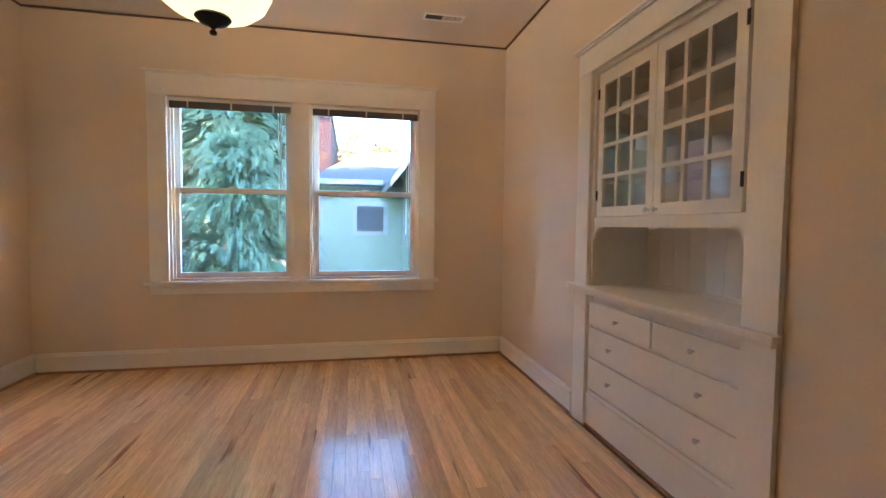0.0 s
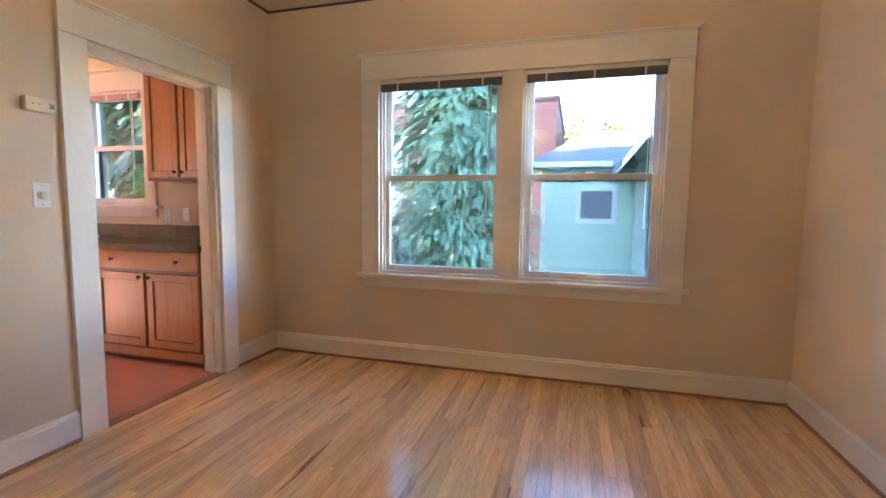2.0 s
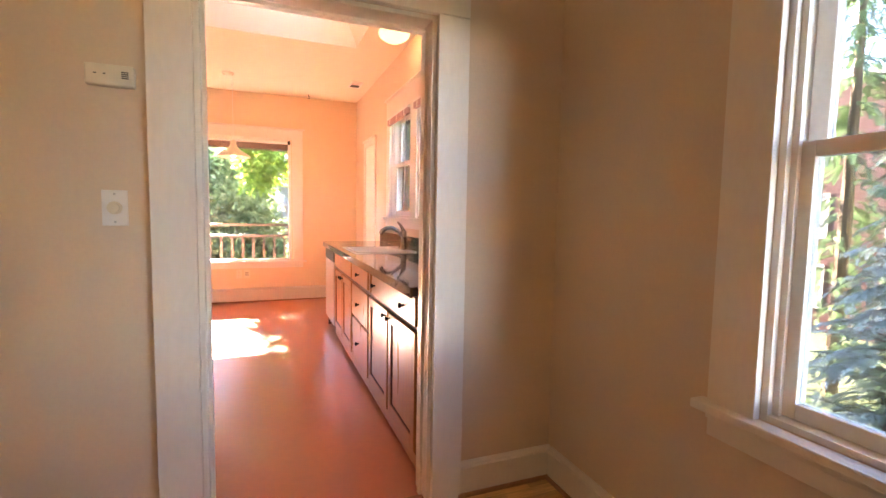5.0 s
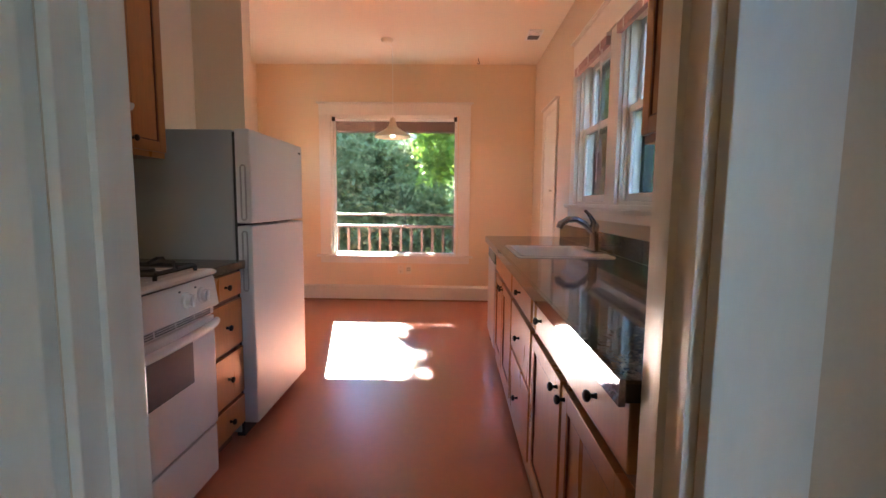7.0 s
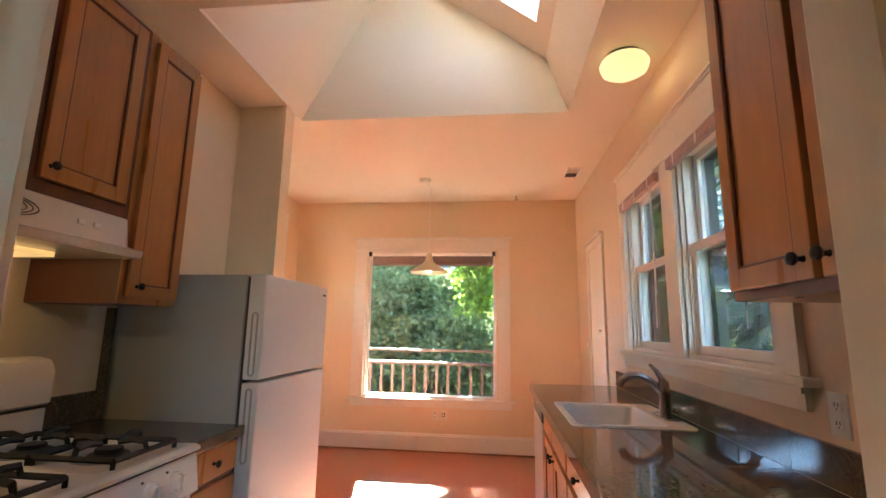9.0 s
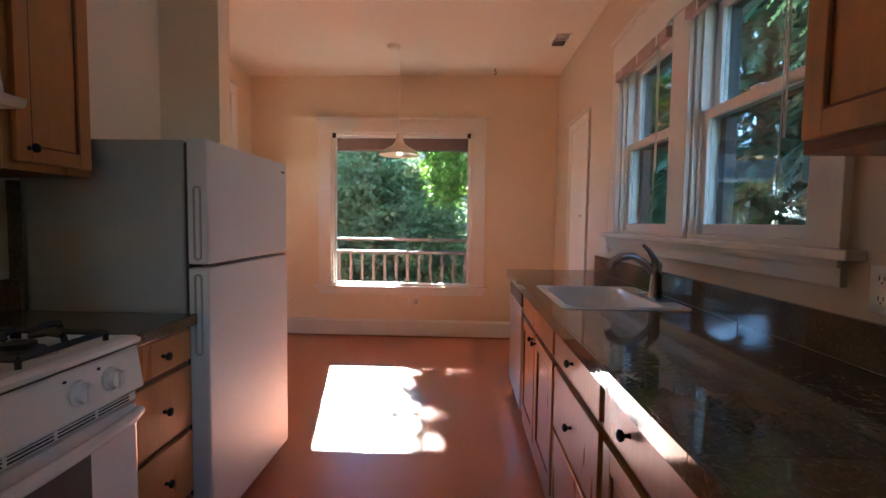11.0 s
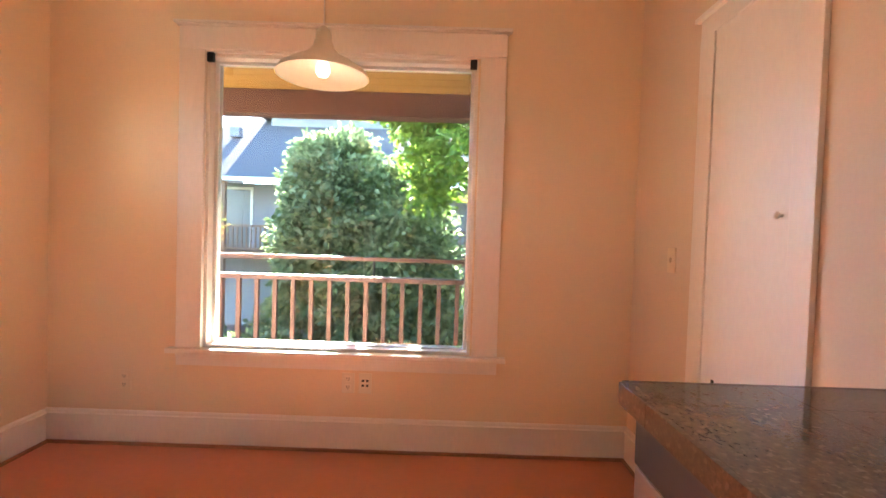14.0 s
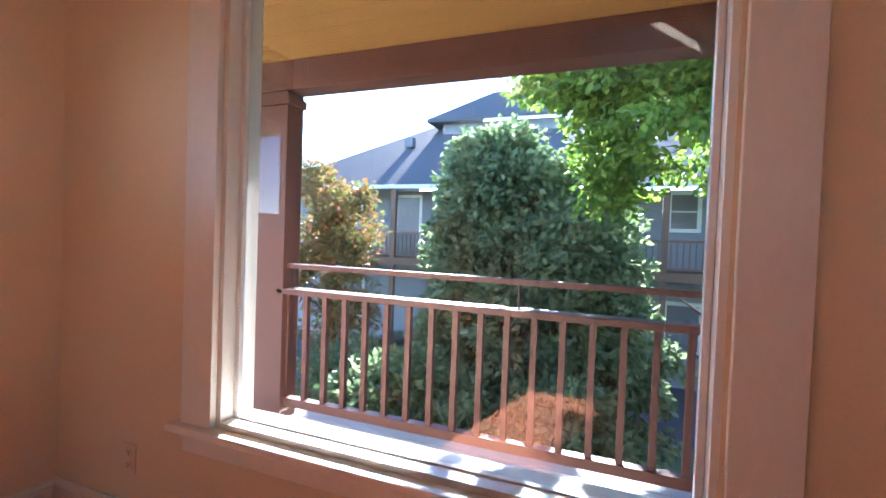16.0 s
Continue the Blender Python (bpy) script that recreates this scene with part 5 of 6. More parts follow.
def mesh_part(name, verts, faces, material, parent, label=""):
    base = np.array(world_at(parent))
    me = bpy.data.meshes.new(name)
    me.from_pydata((verts - base).tolist(), [], faces.tolist())
    me.materials.append(material)
    ob = new(name, me)
    ob.parent = parent
    return tagged(ob, label)


def clumps(rng, centre, radii, n_clump, per, clump_r, squash=0.8, shell=0.75):
    """Leaf places in clumps over an uneven crown."""
    v = rng.normal(0, 1, (n_clump, 3))
    v /= np.linalg.norm(v, axis=1, keepdims=True)
    cc = np.array(centre) + v * np.array(radii) * rng.uniform(shell, 1.06, (n_clump, 1)) 
    p = np.repeat(cc, per, 0)
    o = rng.normal(0, 1, (len(p), 3))
    o /= np.linalg.norm(o, axis=1, keepdims=True)
    o = o * np.array((clump_r, clump_r, clump_r * squash)) * rng.uniform(0.3, 1.0, (len(p), 1))
    nrm = np.repeat(v, per, 0) * 0.5 + o / clump_r
    return p + o, nrm


def trunk_bm(x, y, z0, z1, r, limbs, rng, reach):
    bm = bmesh.new()
    tube(bm, [(x, y, z0), (x + 0.03, y, z0 + (z1 - z0) * 0.4), (x, y + 0.04, z1)], [r, r * 0.8, r * 0.25], 10)
    for i in range(limbs):
        a, h = rng.uniform(0, 6.28), z0 + (z1 - z0) * rng.uniform(0.35, 0.9)
        e = (x + reach * math.cos(a), y + reach * math.sin(a), h + reach * rng.uniform(0.3, 0.8))
        tube(bm, [(x, y, h), ((x + e[0]) / 2, (y + e[1]) / 2, h + (e[2] - h) * 0.6), e], [r * 0.35, r * 0.22, r * 0.08], 6)
    return bm


def fronds(rng, base, way, up, length, k=6, width=0.52):
    """Flat feathered fronds: a drooping midrib with pairs of pointed leaflets, each frond in one piece."""
    n = len(base)
    d = way / (np.linalg.norm(way, axis=1, keepdims=True) + 1e-9)
    sd = np.cross(d, up)
    sd /= np.linalg.norm(sd, axis=1, keepdims=True) + 1e-9
    L = length * rng.uniform(0.65, 1.3, (n, 1))
    ribs = []
    for q in range(k + 1):
        f = q / k
        p = base + d * L * f
        p[:, 2] -= (L[:, 0] * 0.35) * f * f
        ribs.append(p)
    tips = []
    for q in range(k):
        reach = width * L * (1.0 - 0.72 * q / k)
        for sign in (1, -1):
            p = ribs[q] + (d * 0.75 + sd * 0.75 * sign) * reach * rng.uniform(0.8, 1.15, (n, 1))
            p[:, 2] -= reach[:, 0] * 0.25
            tips.append(p)
    verts = np.stack(ribs + tips, 1)
    m = verts.shape[1]
    one = []
    for q in range(k):
        one += [(q, q + 1, k + 1 + 2 * q), (q + 1, q, k + 2 + 2 * q)]
    faces = (np.arange(n)[:, None, None] * m + np.array(one)[None]).reshape(-1, 3)
    return verts.reshape(-1, 3), faces


def conifer(name, x, y, z0, z1, r, seed, material, label, sprays=520, per=9, size=0.30, cone=0.75, reach=0.8, droop=0.42):
    """A cedar: layered boughs round a straight trunk, each hung with flat feathered fronds."""
    rng = np.random.default_rng(seed)
    t = thing(name, (x, y, z0), label, "tree")
    part("trunk", trunk_bm(x, y, z0, z1 - 0.2, 0.16, 0, rng, 0.5), bark, t)
    h = rng.uniform(0.0, 1.0, sprays) ** 0.9
    a = rng.uniform(0, 2 * np.pi, sprays)
    rad = r * (1 - cone * h) * rng.uniform(0.62, 1.10, sprays)
    zz = z0 + 0.25 + h * (z1 - z0 - 0.3)
    B, D, U = [], [], []
    for i in range(sprays):
        out = np.array((np.cos(a[i]), np.sin(a[i]), 0.0))
        side = np.array((-out[1], out[0], 0.0))
        f = np.linspace(0.12, 1.0, per)
        w = rng.normal(0, 0.10, per) * (0.5 + f)
        p = np.array((x, y, zz[i])) + out * (rad[i] - reach * (1 - f))[:, None] + side * w[:, None]
        p[:, 2] += 0.10 - droop * f ** 2
        turn = np.where(np.arange(per) % 2 == 0, 1.0, -1.0) * rng.uniform(0.2, 1.0, per) * (1.1 - f)
        way = out[None] * 0.8 + side[None] * turn[:, None] + np.array((0, 0, -1.0))[None] * (0.05 + 0.40 * f)[:, None]
        B.append(p)
        D.append(way + rng.normal(0, 0.10, (per, 3)))
        U.append(np.tile(np.array((0, 0, 1.0)) + out * 0.55, (per, 1)) + rng.normal(0, 0.22, (per, 3)))
    v, f = fronds(rng, np.concatenate(B), np.concatenate(D), np.concatenate(U), size)
    mesh_part("crown", v, f, material, t)
    return t


def weeping_conifer(name, x, y, z0, z1, reach, seed, material, label, boughs=44):
    """A slight open conifer: thin boughs that rise and hang, feathered along their length."""
    rng = np.random.default_rng(seed)
    t = thing(name, (x, y, z0), label, "tree")
    part("trunk", trunk_bm(x, y, z0, z1, 0.06, 0, rng, 0.3), bark, t)
    bough_bm = bmesh.new()
    B, D, U = [], [], []
    for i in range(boughs):
        a, h = rng.uniform(0, 2 * np.pi), (i + 0.5) / boughs
        out, side = np.array((np.cos(a), np.sin(a), 0.0)), np.array((-np.sin(a), np.cos(a), 0.0))
        L = reach * (1.0 - 0.72 * h) * rng.uniform(0.7, 1.25)
        z = z0 + (z1 - z0) * (0.42 + 0.56 * h)
        rise, hang = rng.uniform(0.10, 0.45), rng.uniform(0.35, 0.75)
        at = lambda f: np.array((x, y, z)) + out * L * f + np.array((0, 0, 1.0)) * L * (rise * f - hang * f ** 2.4)
        tube(bough_bm, [tuple(at(f)) for f in (0, 0.35, 0.7, 1.0)], [0.014, 0.010, 0.006, 0.003], 5)
        n = int(26 * max(L, 0.35))
        for f in np.linspace(0.15, 1.0, n):
            for sign in (1, -1):
                B.append(at(f))
                D.append(out * 0.7 + side * sign * rng.uniform(0.5, 1.0) + np.array((0, 0, rng.uniform(-0.5, 0.25))))
                U.append(np.array((0, 0, 1.0)) + rng.normal(0, 0.3, 3))
    part("boughs", bough_bm, bark, t)
    v, f = fronds(rng, np.array(B), np.array(D), np.array(U), 0.13, 4, 0.34)
    mesh_part("crown", v, f, material, t)
    return t


def broadleaf(name, x, y, z0, blobs, seed, material, label, size=0.09, trunk_r=0.14, top=None, shell=0.55, per=60, clump=0.30):
    rng = np.random.default_rng(seed)
    t = thing(name, (x, y, z0), label, "tree")
    part("trunk", trunk_bm(x, y, z0, top or blobs[0][2], trunk_r, 9, rng, 0.9), bark, t)
    P, N = [], []
    for cx, cy, cz, rx, rz, n in blobs:
        p, q = clumps(rng, (cx, cy, cz), (rx, rx, rz), n, per, clump, 0.7, shell)
        P.append(p)
        N.append(q)
    v, f = leaves(rng, np.concatenate(P), np.concatenate(N), size, 0.6, 0.25, 1.5)
    mesh_part("crown", v, f, material, t)
    return t


conifer("cedar_tree", -2.35, 11.0, GROUND, 9.5, 2.0, 3, leaf_cedar, "tall green cedar with drooping flat sprays", 2700, 15, 0.18, 0.55, 0.8, 0.45)
conifer("cedar_tree", -7.2, 16.2, GROUND, 9.0, 1.5, 6, leaf_dark, "tall thin dark conifer before the brick building", 170, 8, 0.34, 0.5)
conifer("cedar_tree", -4.5, 7.7, GROUND, 5.0, 0.75, 21, leaf_dark, "slim dark conifer beyond the kitchen windows", 500, 9, 0.22, 0.6, 0.5)
conifer("cedar_tree", -12.8, 7.6, GROUND, 5.5, 1.7, 22, leaf_dark, "dark conifer north of the porch", 700, 9, 0.30, 0.6)
conifer("cedar_tree", -6.5, 7.7, GROUND, 7.5, 1.4, 23, leaf_dark, "dark conifer beyond the kitchen windows", 800, 10, 0.25, 0.5)
conifer("cedar_tree", -8.6, 7.6, GROUND, 8.0, 1.6, 25, leaf_dark, "dark conifer beyond the kitchen windows", 800, 10, 0.25, 0.5)
# added in the sun's path, tall enough to keep the cedar in shade
conifer("cedar_tree", -9.2, 10.2, GROUND, 12.0, 2.5, 24, leaf_dark, "tall broad dark conifer beyond the kitchen windows, added to shade the cedar", 1300, 11, 0.32, 0.45)
weeping_conifer("spruce_tree", -3.3, 9.7, GROUND, 1.12, 1.25, 7, leaf_spruce, "small pale blue-green spruce beside the brick building", 64)
broadleaf("garden_shrub", -5.6, 7.4, GROUND, [(-5.6, 7.4, 0.9, 0.9, 1.2, 90), (-5.4, 7.5, -0.8, 1.1, 1.4, 80)], 9, leaf_maple, "light green leafy shrub outside the kitchen window", 0.085)

broadleaf("ivy_tree", -14.6, 1.8, GROUND, [(-14.7, 1.2, 1.95, 1.1, 1.45, 300), (-14.6, 0.9, 0.9, 1.05, 1.3, 230), (-14.4, 2.6, 0.9, 1.15, 1.3, 250), (-14.6, 0.9, -1.0, 1.2, 1.6, 200),
          (-14.3, 2.0, -0.9, 1.5, 1.8, 300), (-14.2, 3.2, -1.1, 1.1, 1.7, 220), (-14.9, 1.05, 2.65, 0.75, 0.85, 110), (-14.9, 2.3, 2.0, 0.7, 0.8, 90)], 11, leaf_bush,
          "broad round-topped evergreen tree behind the porch", 0.095, shell=0.55, per=44, clump=0.27)
# southern crown blobs added as sun blockers, trimming the kitchen floor's sun patch
broadleaf("leafy_tree", -13.2, 5.0, GROUND, [(-13.0, 4.9, 4.0, 2.0, 1.85, 420), (-13.2, 2.85, 4.25, 1.1, 1.15, 260), (-12.6, 6.6, 4.0, 1.8, 1.85, 260), (-13.3, 3.3, 2.4, 0.55, 0.8, 40), (-13.1, 2.2, 4.9, 0.7, 0.8, 70)], 12, leaf_maple,
          "bright green deciduous tree behind the porch", 0.085, top=4.2, shell=0.3, per=64)
broadleaf("orange_tree", -15.0, -2.9, GROUND, [(-15.0, -3.0, 1.7, 0.8, 1.2, 46), (-14.9, -2.3, 1.0, 0.7, 1.1, 40), (-15.0, -3.6, 0.7, 0.9, 1.1, 50), (-14.9, -2.6, -0.4, 1.1, 1.2, 60), (-15.0, -3.5, 2.7, 0.35, 0.6, 12), (-14.9, -2.0, 2.1, 0.3, 0.5, 9)], 13, leaf_orange, "small maple turning orange in autumn", 0.075, trunk_r=0.09, shell=0.1, clump=0.34)
broadleaf("leafy_tree", -13.0, -6.3, GROUND, [(-13.0, -6.3, 3.0, 1.7, 2.0, 150), (-12.4, -6.6, 0.6, 1.8, 2.0, 150), (-13.6, -6.2, 4.6, 1.2, 1.2, 60)], 31, leaf_maple, "leafy tree south of the back porch", 0.10, shell=0.35, clump=0.4)
broadleaf("leafy_tree", -8.6, -5.4, GROUND, [(-8.6, -5.4, 2.6, 2.2, 2.4, 190), (-6.6, -5.6, 1.6, 2.0, 2.6, 180), (-8.0, -5.6, -0.6, 2.2, 2.0, 130)], 32, leaf_maple, "leafy tree close south of the back porch", 0.11, shell=0.35, clump=0.42)
broadleaf("hedge_shrub", -12.2, 0.4, GROUND, [(-12.4, 0.4, -1.6, 1.2, 1.0, 140), (-12.6, 2.4, -1.6, 1.4, 1.1, 150), (-13.6, -1.2, -1.7, 1.1, 0.9, 120)], 14, leaf_bush, "low leafy shrub below the porch", 0.08)
broadleaf("orange_tree", 1.6, 38.0, GROUND, [(1.6, 38.0, 4.6, 3.2, 3.4, 170)], 15, leaf_orange, "far orange autumn tree behind the roofs", 0.26, trunk_r=0.25, shell=0.2, clump=0.9)
broadleaf("leafy_tree", 9.5, 30.0, GROUND, [(9.5, 30.0, 6.5, 3.5, 3.5, 170)], 16, leaf_maple, "far green tree behind the green house", 0.24, trunk_r=0.25, shell=0.2, clump=0.9)


def lap_siding(parent, F, u0, u1, z0, z1, pitch, material, name="siding"):
    """Overlapping boards, each leaning out at its lower edge."""
    n = max(1, int((z1 - z0) / pitch))
    bm = bmesh.new()
    for i in range(n):
        a, b = z0 + (z1 - z0) * i / n, z0 + (z1 - z0) * (i + 1) / n
        v = [bm.verts.new(F(u, d, z)) for u, d, z in ((u0, 0.032, a), (u1, 0.032, a), (u1, 0.004, b), (u0, 0.004, b), (u0, 0.0, a), (u1, 0.0, a), (u1, 0.0, b), (u0, 0.0, b))]
        for f in ((0, 1, 2, 3), (0, 4, 5, 1), (3, 2, 6, 7), (0, 3, 7, 4), (1, 5, 6, 2), (4, 7, 6, 5)):
            bm.faces.new([v[k] for k in f])
    return part(name, bm, material, parent)


def house_window(parent, F, u0, u1, z0, z1, w=0.10, mid=True, house_trim=house_trim):
    wd = part("window", boxes((F(u0 - w, 0.033, z0 - w), F(u0, 0.06, z1 + w)), (F(u1, 0.033, z0 - w), F(u1 + w, 0.06, z1 + w)), (F(u0, 0.033, z1), F(u1, 0.06, z1 + w)), (F(u0, 0.033, z0 - w), F(u1, 0.06, z0))), house_trim, parent)
    part("pane", boxes((F(u0, 0.033, z0), F(u1, 0.040, z1))), far_glass, wd)
    if mid:
        part("sash_bar", boxes((F(u0, 0.0405, (z0 + z1) / 2 - 0.02), F(u1, 0.05, (z0 + z1) / 2 + 0.02))), house_trim, wd)
    return wd


def roof_slab(pts, thick=0.12):
    """A roof plane from its corners, given thickness downwards."""
    bm = bmesh.new()
    a = [bm.verts.new(p) for p in pts]
    b = [bm.verts.new(Vector(p) - Vector((0, 0, thick))) for p in pts]
    bm.faces.new(a)
    bm.faces.new(b[::-1])
    n = len(pts)
    for i in range(n):
        j = (i + 1) % n
        bm.faces.new((a[i], b[i], b[j], a[j]))
    return bm


def green_house():
    t = thing("green_house", (3, 15, GROUND), "pale green clapboard house with white trim and grey roof", "house")
    yw, xl, xw, yf = 12.2, -0.72, 1.30, 9.4
    part("core", boxes(((xl + 0.001, yw + 0.001, GROUND), (9, 21, 2.15)), ((xw + 0.001, yf + 0.001, GROUND), (5.9, yw, 2.45))), siding_green, t)
    A, B, C = facing("-y", yw), facing("-x", xw), facing("-y", yf)
    lap_siding(t, A, xl + 0.12, xw, GROUND, 1.95, 0.115, siding_green)
    lap_siding(t, B, yf, yw, GROUND, 2.25, 0.115, siding_green)
    lap_siding(t, C, xw, 5.9, GROUND, 2.45, 0.115, siding_green)
    part("corner_board", boxes((A(xl, 0, GROUND), A(xl + 0.12, 0.035, 1.95))), house_trim, t)
    part("frieze", boxes((A(xl, 0.0, 1.95), A(xw, 0.04, 2.15)), (B(yf, 0.0, 2.25), B(yw, 0.04, 2.45))), siding_green, t)
    part("gutter", boxes((A(xl - 0.35, 0.30, 2.12), A(xw - 0.52, 0.42, 2.24)), bevel=0.02), house_trim, t, "white gutter")
    house_window(t, A, 0.16, 0.82, 1.0, 1.62, 0.11, False)
    house_window(t, B, 9.75, 10.1, 0.15, 1.75, 0.09)
    house_window(t, B, 11.3, 11.5, 0.75, 1.75, 0.07)
    # main roof, sloping back from the gutter, hipped at its end
    rz = 3.7
    part("roof", roof_slab([(xl - 0.35, yw - 0.35, 2.20), (9.4, yw - 0.35, 2.20), (9.4, 17.0, rz), (0.4, 17.0, rz)]), shingle, t, "grey shingle roof")
    part("roof_end", roof_slab([(xl - 0.35, yw - 0.35, 2.20), (0.4, 17.0, rz), (xl - 0.35, 21.3, 2.20)]), shingle, t)
    part("roof_vent", boxes(((1.3, 15.6, 3.25), (1.7, 15.9, 3.45)), bevel=0.03), far_glass, t)
    # front gable of the wing
    bm = bmesh.new()
    zb, k, xa, xe = 2.62, 1.30, 3.6, 5.9
    gz = zb + (xa - xw) * k
    v = [bm.verts.new(p) for p in ((xw, yf, 2.45), (xe, yf, 2.45), (xe, yf, zb), (xa, yf, gz), (xw, yf, zb))]
    bm.faces.new(v)
    ob = part("gable", bm, siding_green, t)
    md = ob.modifiers.new("thick", "SOLIDIFY")
    md.thickness = 0.05
    e = 0.55
    low = zb - e * k + 0.10
    for xs in (xw - e, xe + e):
        part("gable_roof", roof_slab([(xs, yf - 0.4, low), (xs, 15.5, low), (xa, 15.5, gz + 0.10), (xa, yf - 0.4, gz + 0.10)], 0.10), shingle, t)
    part("soffit", roof_slab([(xw - e, yf - 0.4, low - 0.103), (xw - e, 15.5, low - 0.103), (xa, 15.5, gz - 0.003), (xa, yf - 0.4, gz - 0.003)], 0.02), house_trim, t)
    part("bargeboard", roof_slab([(xw - e - 0.02, yf - 0.44, low - 0.03), (xw - e - 0.02, yf - 0.405, low - 0.03), (xa, yf - 0.405, gz + 0.09), (xa, yf - 0.44, gz + 0.09)], 0.12), house_trim, t, "white bargeboard")


green_house()


def brick_building():
    t = thing("brick_building", (-10, 28, GROUND), "red brick apartment building with white-framed windows", "building")
    x0, x1, y0, y1, top = -26.0, -1.0, 24.0, 36.0, 6.5
    part("wall", boxes(((x0, y0, GROUND), (x1, y1, top))), mortar, t)
    # brick courses: long rows standing proud of the mortar
    bm = bmesh.new()
    pitch = 0.16
    for i in range(int((top - GROUND) / pitch)):
        z = GROUND + i * pitch
        bx(bm, (x0, y0 - 0.03, z + 0.012), (x1 + 0.03, y0, z + pitch - 0.012))
        bx(bm, (x1, y0 + 0.001, z + 0.012), (x1 + 0.03, y1, z + pitch - 0.012))
    part("brick_courses", bm, brick_red, t, kind="stuff")
    part("parapet", boxes(((x0 - 0.1, y0 - 0.12, top), (x1 + 0.12, y1, top + 0.25))), siding_grey, t, "grey parapet cap")
    Fb = facing("-y", y0 - 0.01)
    for i in range(8):
        for z in (-2.2, 0.6, 3.4):
            u = -24.6 + i * 2.95
            house_window(t, Fb, u, u + 1.0, z, z + 1.6, 0.09, True, siding_own)


brick_building()


def apartments():
    t = thing("apartment_building", (-26, 2, GROUND), "grey-sided two-storey apartments with brown balconies and hip roof", "building")
    xf, y0, y1 = -22.0, -9.6, 16.0
    part("core", boxes(((-34, y0, GROUND), (xf - 0.001, y1, 3.0))), siding_grey, t)
    Fa = facing("+x", xf)
    lap_siding(t, Fa, y0, y1, GROUND, 3.0, 0.2, siding_grey)
    # hip roof
    ez, rz = 3.05, 7.15
    part("roof", roof_slab([(xf + 1.6, y0 - 0.6, ez), (xf + 1.6, y1 + 0.6, ez), (-28.5, y1 - 5, rz), (-28.5, y0 + 3.6, rz)]), shingle_dark, t, "grey shingle hip roof")
    part("roof_end", roof_slab([(xf + 1.6, y0 - 0.6, ez), (-28.5, y0 + 3.6, rz), (-34.6, y0 - 0.6, ez)]), shingle_dark, t)
    part("gutter", boxes(((xf + 1.55, y0 - 0.6, ez - 0.13), (xf + 1.68, y1 + 0.6, ez + 0.01))), house_trim, t, "pale gutter")
    part("upper_roof", roof_slab([(-26.2, -5.6, 6.9), (-26.2, 1.0, 6.9), (-30, 0.0, 9.2), (-30, -3.4, 9.2)], 0.14), shingle_dark, t)
    part("upper_roof_end", roof_slab([(-26.2, -5.6, 6.9), (-30, -3.4, 9.2), (-33, -5.6, 6.9)], 0.14), shingle_dark, t)
    part("upper_wall", boxes(((-32, -5.0, 5.0), (-26.8, 0.6, 6.8))), siding_grey, t)
    part("roof_vent", boxes(((-24.9, -5.9, 5.25), (-24.5, -5.5, 5.7)), bevel=0.05), far_glass, t)
    for y in (-7.2, -2.6, 4.8, 8.6, 11.6):
        house_window(t, Fa, y, y + 0.72, 1.80, 2.85, 0.12)
        house_window(t, Fa, y, y + 0.9, -2.0, -0.6, 0.12)
    house_window(t, Fa, -4.85, -3.85, 0.52, 2.75, 0.10, False)
    for ya, yb in ((-7.6, -1.6), (3.2, 13.6)):
        b = part("balcony", boxes(((xf + 0.03, ya, 0.22), (xf + 1.5, yb, 0.50))), brown_wood, t, "brown timber balcony")
        part("rail", boxes(((xf + 1.42, ya, 1.34), (xf + 1.5, yb, 1.42)), ((xf + 1.42, ya, 0.56), (xf + 1.5, yb, 0.62))), brown_wood, b)
        n = int((yb - ya) / 0.16)
        for i in range(n):
            y = ya + 0.08 + i * 0.16
            part("baluster", boxes(((xf + 1.44, y - 0.02, 0.6205), (xf + 1.48, y + 0.02, 1.3395))), brown_wood, b)
    for y in (-6.7, -4.2, -1.7, 4.55, 7.4, 10.4, 13.4):
        part("post", boxes(((xf + 1.38, y - 0.09, GROUND), (xf + 1.54, y + 0.09, 0.219)), ((xf + 1.38, y - 0.09, 0.501), (xf + 1.54, y + 0.09, 2.90))), brown_wood, t)


apartments()


def fence():
    t = thing("board_fence", (-10.6, 4, GROUND), "weathered grey board fence below the porch", "fence")
    for i in range(48):
        y = -1.0 + i * 0.15
        part("board", boxes(((-10.62, y, GROUND), (-10.60, y + 0.14, -1.42 - 0.02 * (i % 3)))), fence_wood, t)
    part("rail", boxes(((-10.5995, -1.0, -1.75), (-10.55, 6.2, -1.66)), ((-10.5995, -1.0, -2.8), (-10.55, 6.2, -2.71))), fence_wood, t)


fence()


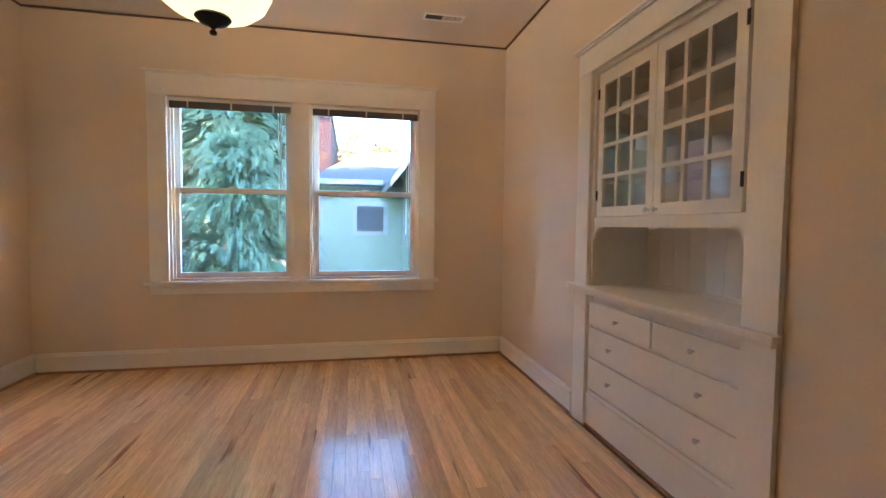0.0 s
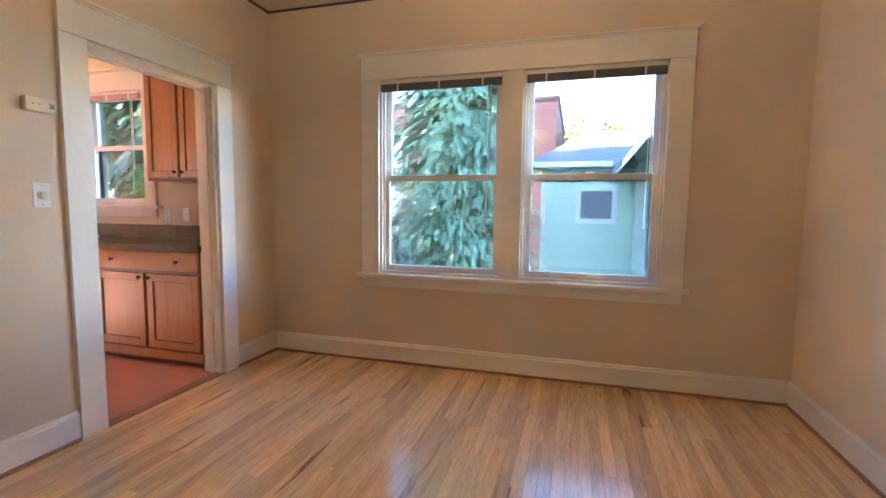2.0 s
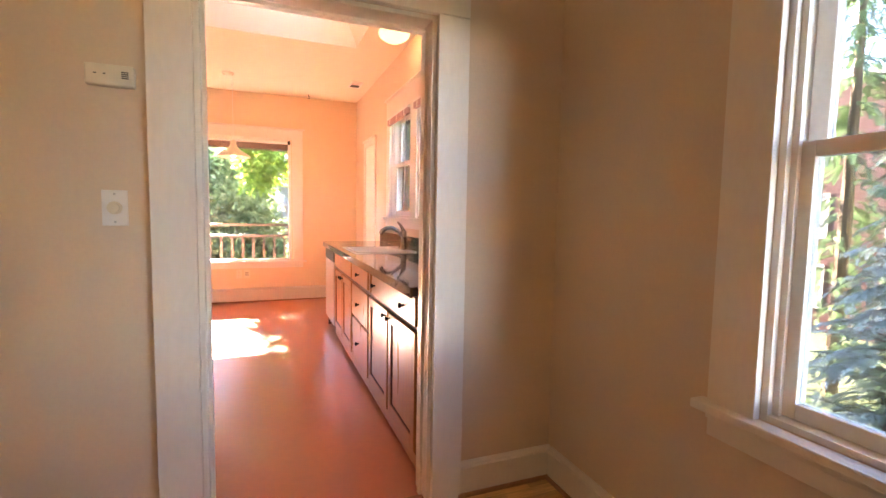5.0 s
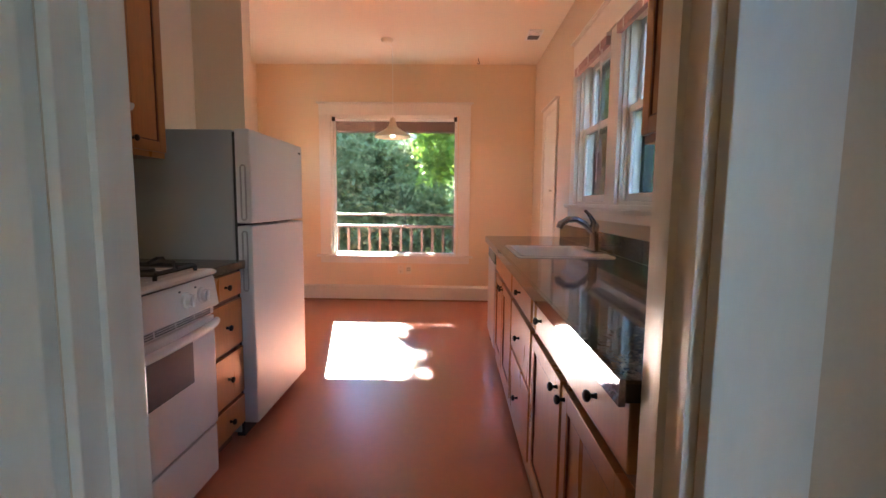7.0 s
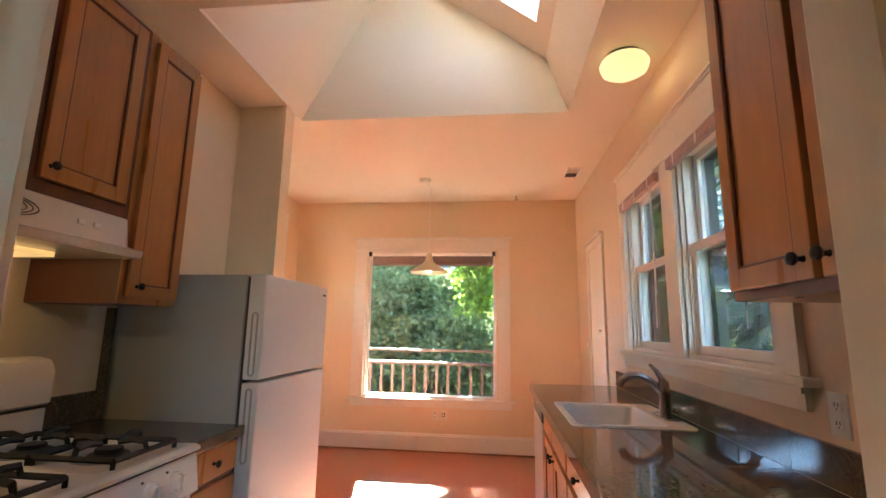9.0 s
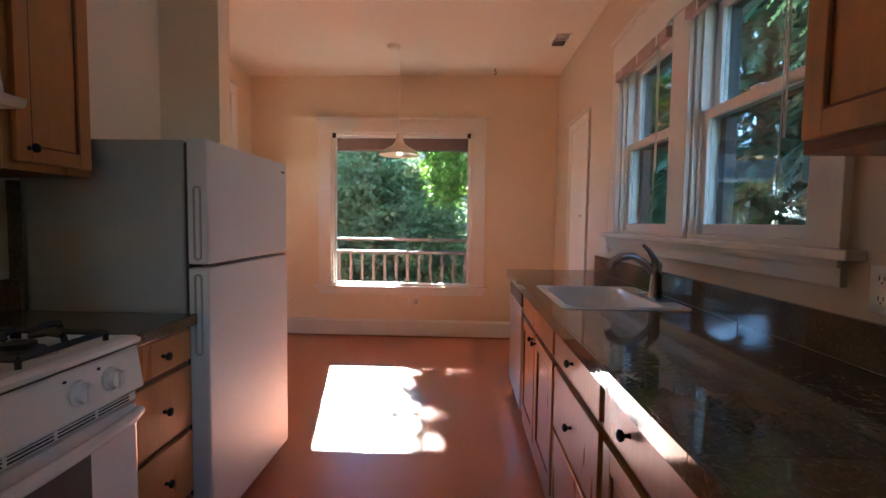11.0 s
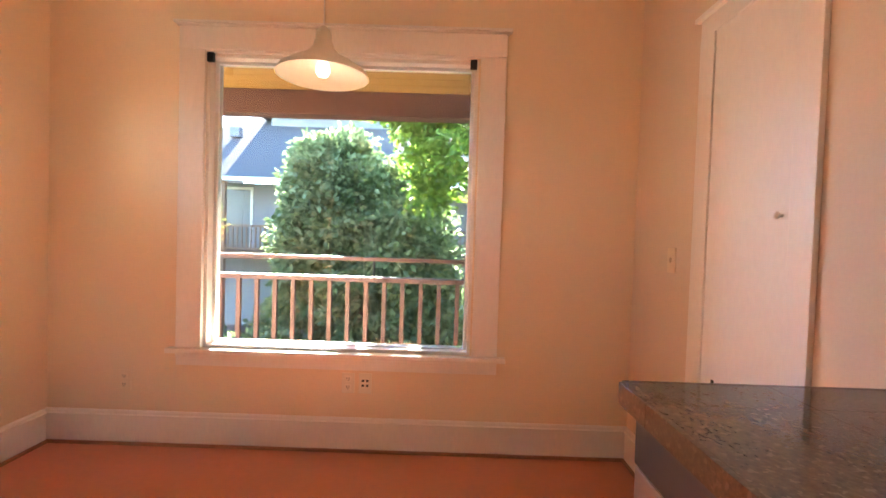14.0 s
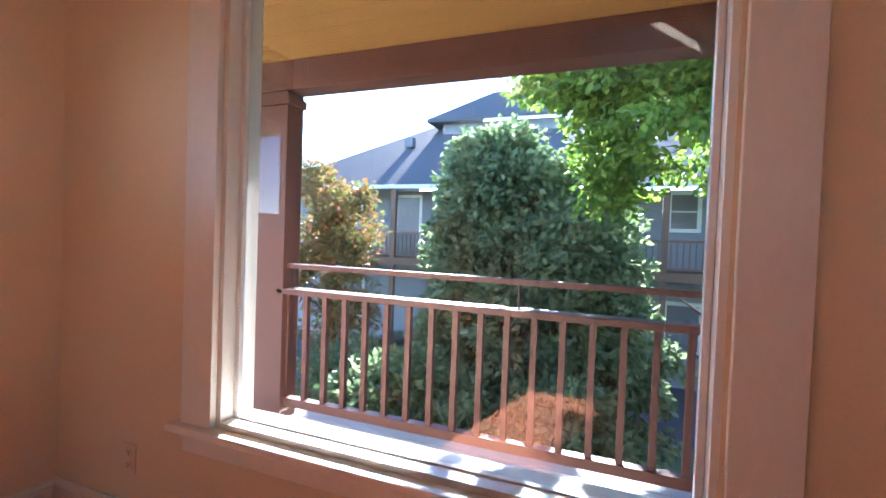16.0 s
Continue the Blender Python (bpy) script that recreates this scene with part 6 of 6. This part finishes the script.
def parked_car(x, y):
    t = thing("parked_car", (x, y, GROUND), "dark parked car below the trees", "car")
    bm = bmesh.new()
    prof = [(-2.1, 0.35), (-2.15, 0.75), (-1.95, 0.92), (-1.2, 1.0), (-0.75, 1.42), (0.75, 1.46), (1.4, 1.02), (2.0, 0.92), (2.12, 0.7), (2.1, 0.35)]
    a = [bm.verts.new((x - 0.85, y + u, GROUND + z)) for u, z in prof]
    b = [bm.verts.new((x + 0.85, y + u, GROUND + z)) for u, z in prof]
    bm.faces.new(a)
    bm.faces.new(b[::-1])
    for i in range(len(prof)):
        j = (i + 1) % len(prof)
        bm.faces.new((a[i], b[i], b[j], a[j]))
    bmesh.ops.bevel(bm, geom=bm.edges[:], offset=0.06, segments=2, affect="EDGES")
    part("body", bm, car_black, t, smooth=True)
    for s in (-0.852, 0.852):
        part("window", boxes(((x + s - 0.004, y - 0.75, GROUND + 1.02), (x + s + 0.004, y + 0.75, GROUND + 1.34)), bevel=0.002), far_glass, t)
        for u in (-1.35, 1.35):
            w = part("wheel", ring(bmesh.new(), [(0.2, -0.1), (0.31, -0.1), (0.33, -0.06), (0.33, 0.06), (0.31, 0.1), (0.2, 0.1)], (x + s * 0.95, y + u, GROUND + 0.33), 22, "x"), tyre_black, t)
            part("rim", ring(bmesh.new(), [(0.19, -0.101), (0.2, -0.108), (0.05, -0.112)], (x + s * 0.95, y + u, GROUND + 0.33), 22, "x", 1 if s < 0 else -1), steel, w)


parked_car(-18.2, -2.6)

# ---- oak strip floor, piece by piece ----
floor = thing("floor", (-0.5, 2.0, 0), "narrow oak strip floor with warm varied boards", "floor", "", "structure")
STRIP, rng = 0.0572, random.Random(4)
shared = {}
rest = bmesh.new()
x = WX + 0.003
while x < EX - 0.004:
    w = min(STRIP, EX - x)
    y = SY + rng.uniform(-1.0, 0)
    while y < NY - 0.002:
        L = rng.choice((0.75, 0.95, 1.2, 1.5, 1.8))
        a, b = max(y, SY + 0.002), min(y + L, NY - 0.002)
        if b - a > 0.02:
            if b < 1.75:
                bx(rest, (x, a + 0.0004, -0.021), (x + w - 0.0006, b - 0.0004, 0.0))
            else:
                key = round(b - a, 3)
                if key not in shared:
                    bm = boxes(((-w / 2 + 0.0003, -key / 2 + 0.0004, -0.021), (w / 2 - 0.0003, key / 2 - 0.0004, 0.0)))
                    bmesh.ops.bevel(bm, geom=[e for e in bm.edges if all(v.co.z > -0.01 for v in e.verts)], offset=0.0006, segments=1, affect="EDGES")
                    bmesh.ops.recalc_face_normals(bm, faces=bm.faces[:])
                    me = bpy.data.meshes.new("plank")
                    bm.to_mesh(me)
                    bm.free()
                    me.materials.append(oak)
                    shared[key] = me
                p = new("plank", shared[key])
                p.parent = floor
                p.location = Vector((x + w / 2, (a + b) / 2, 0)) - floor.location
        y += L
    x += STRIP
part("plank_rest", rest, oak, floor, "oak strips", kind="stuff")
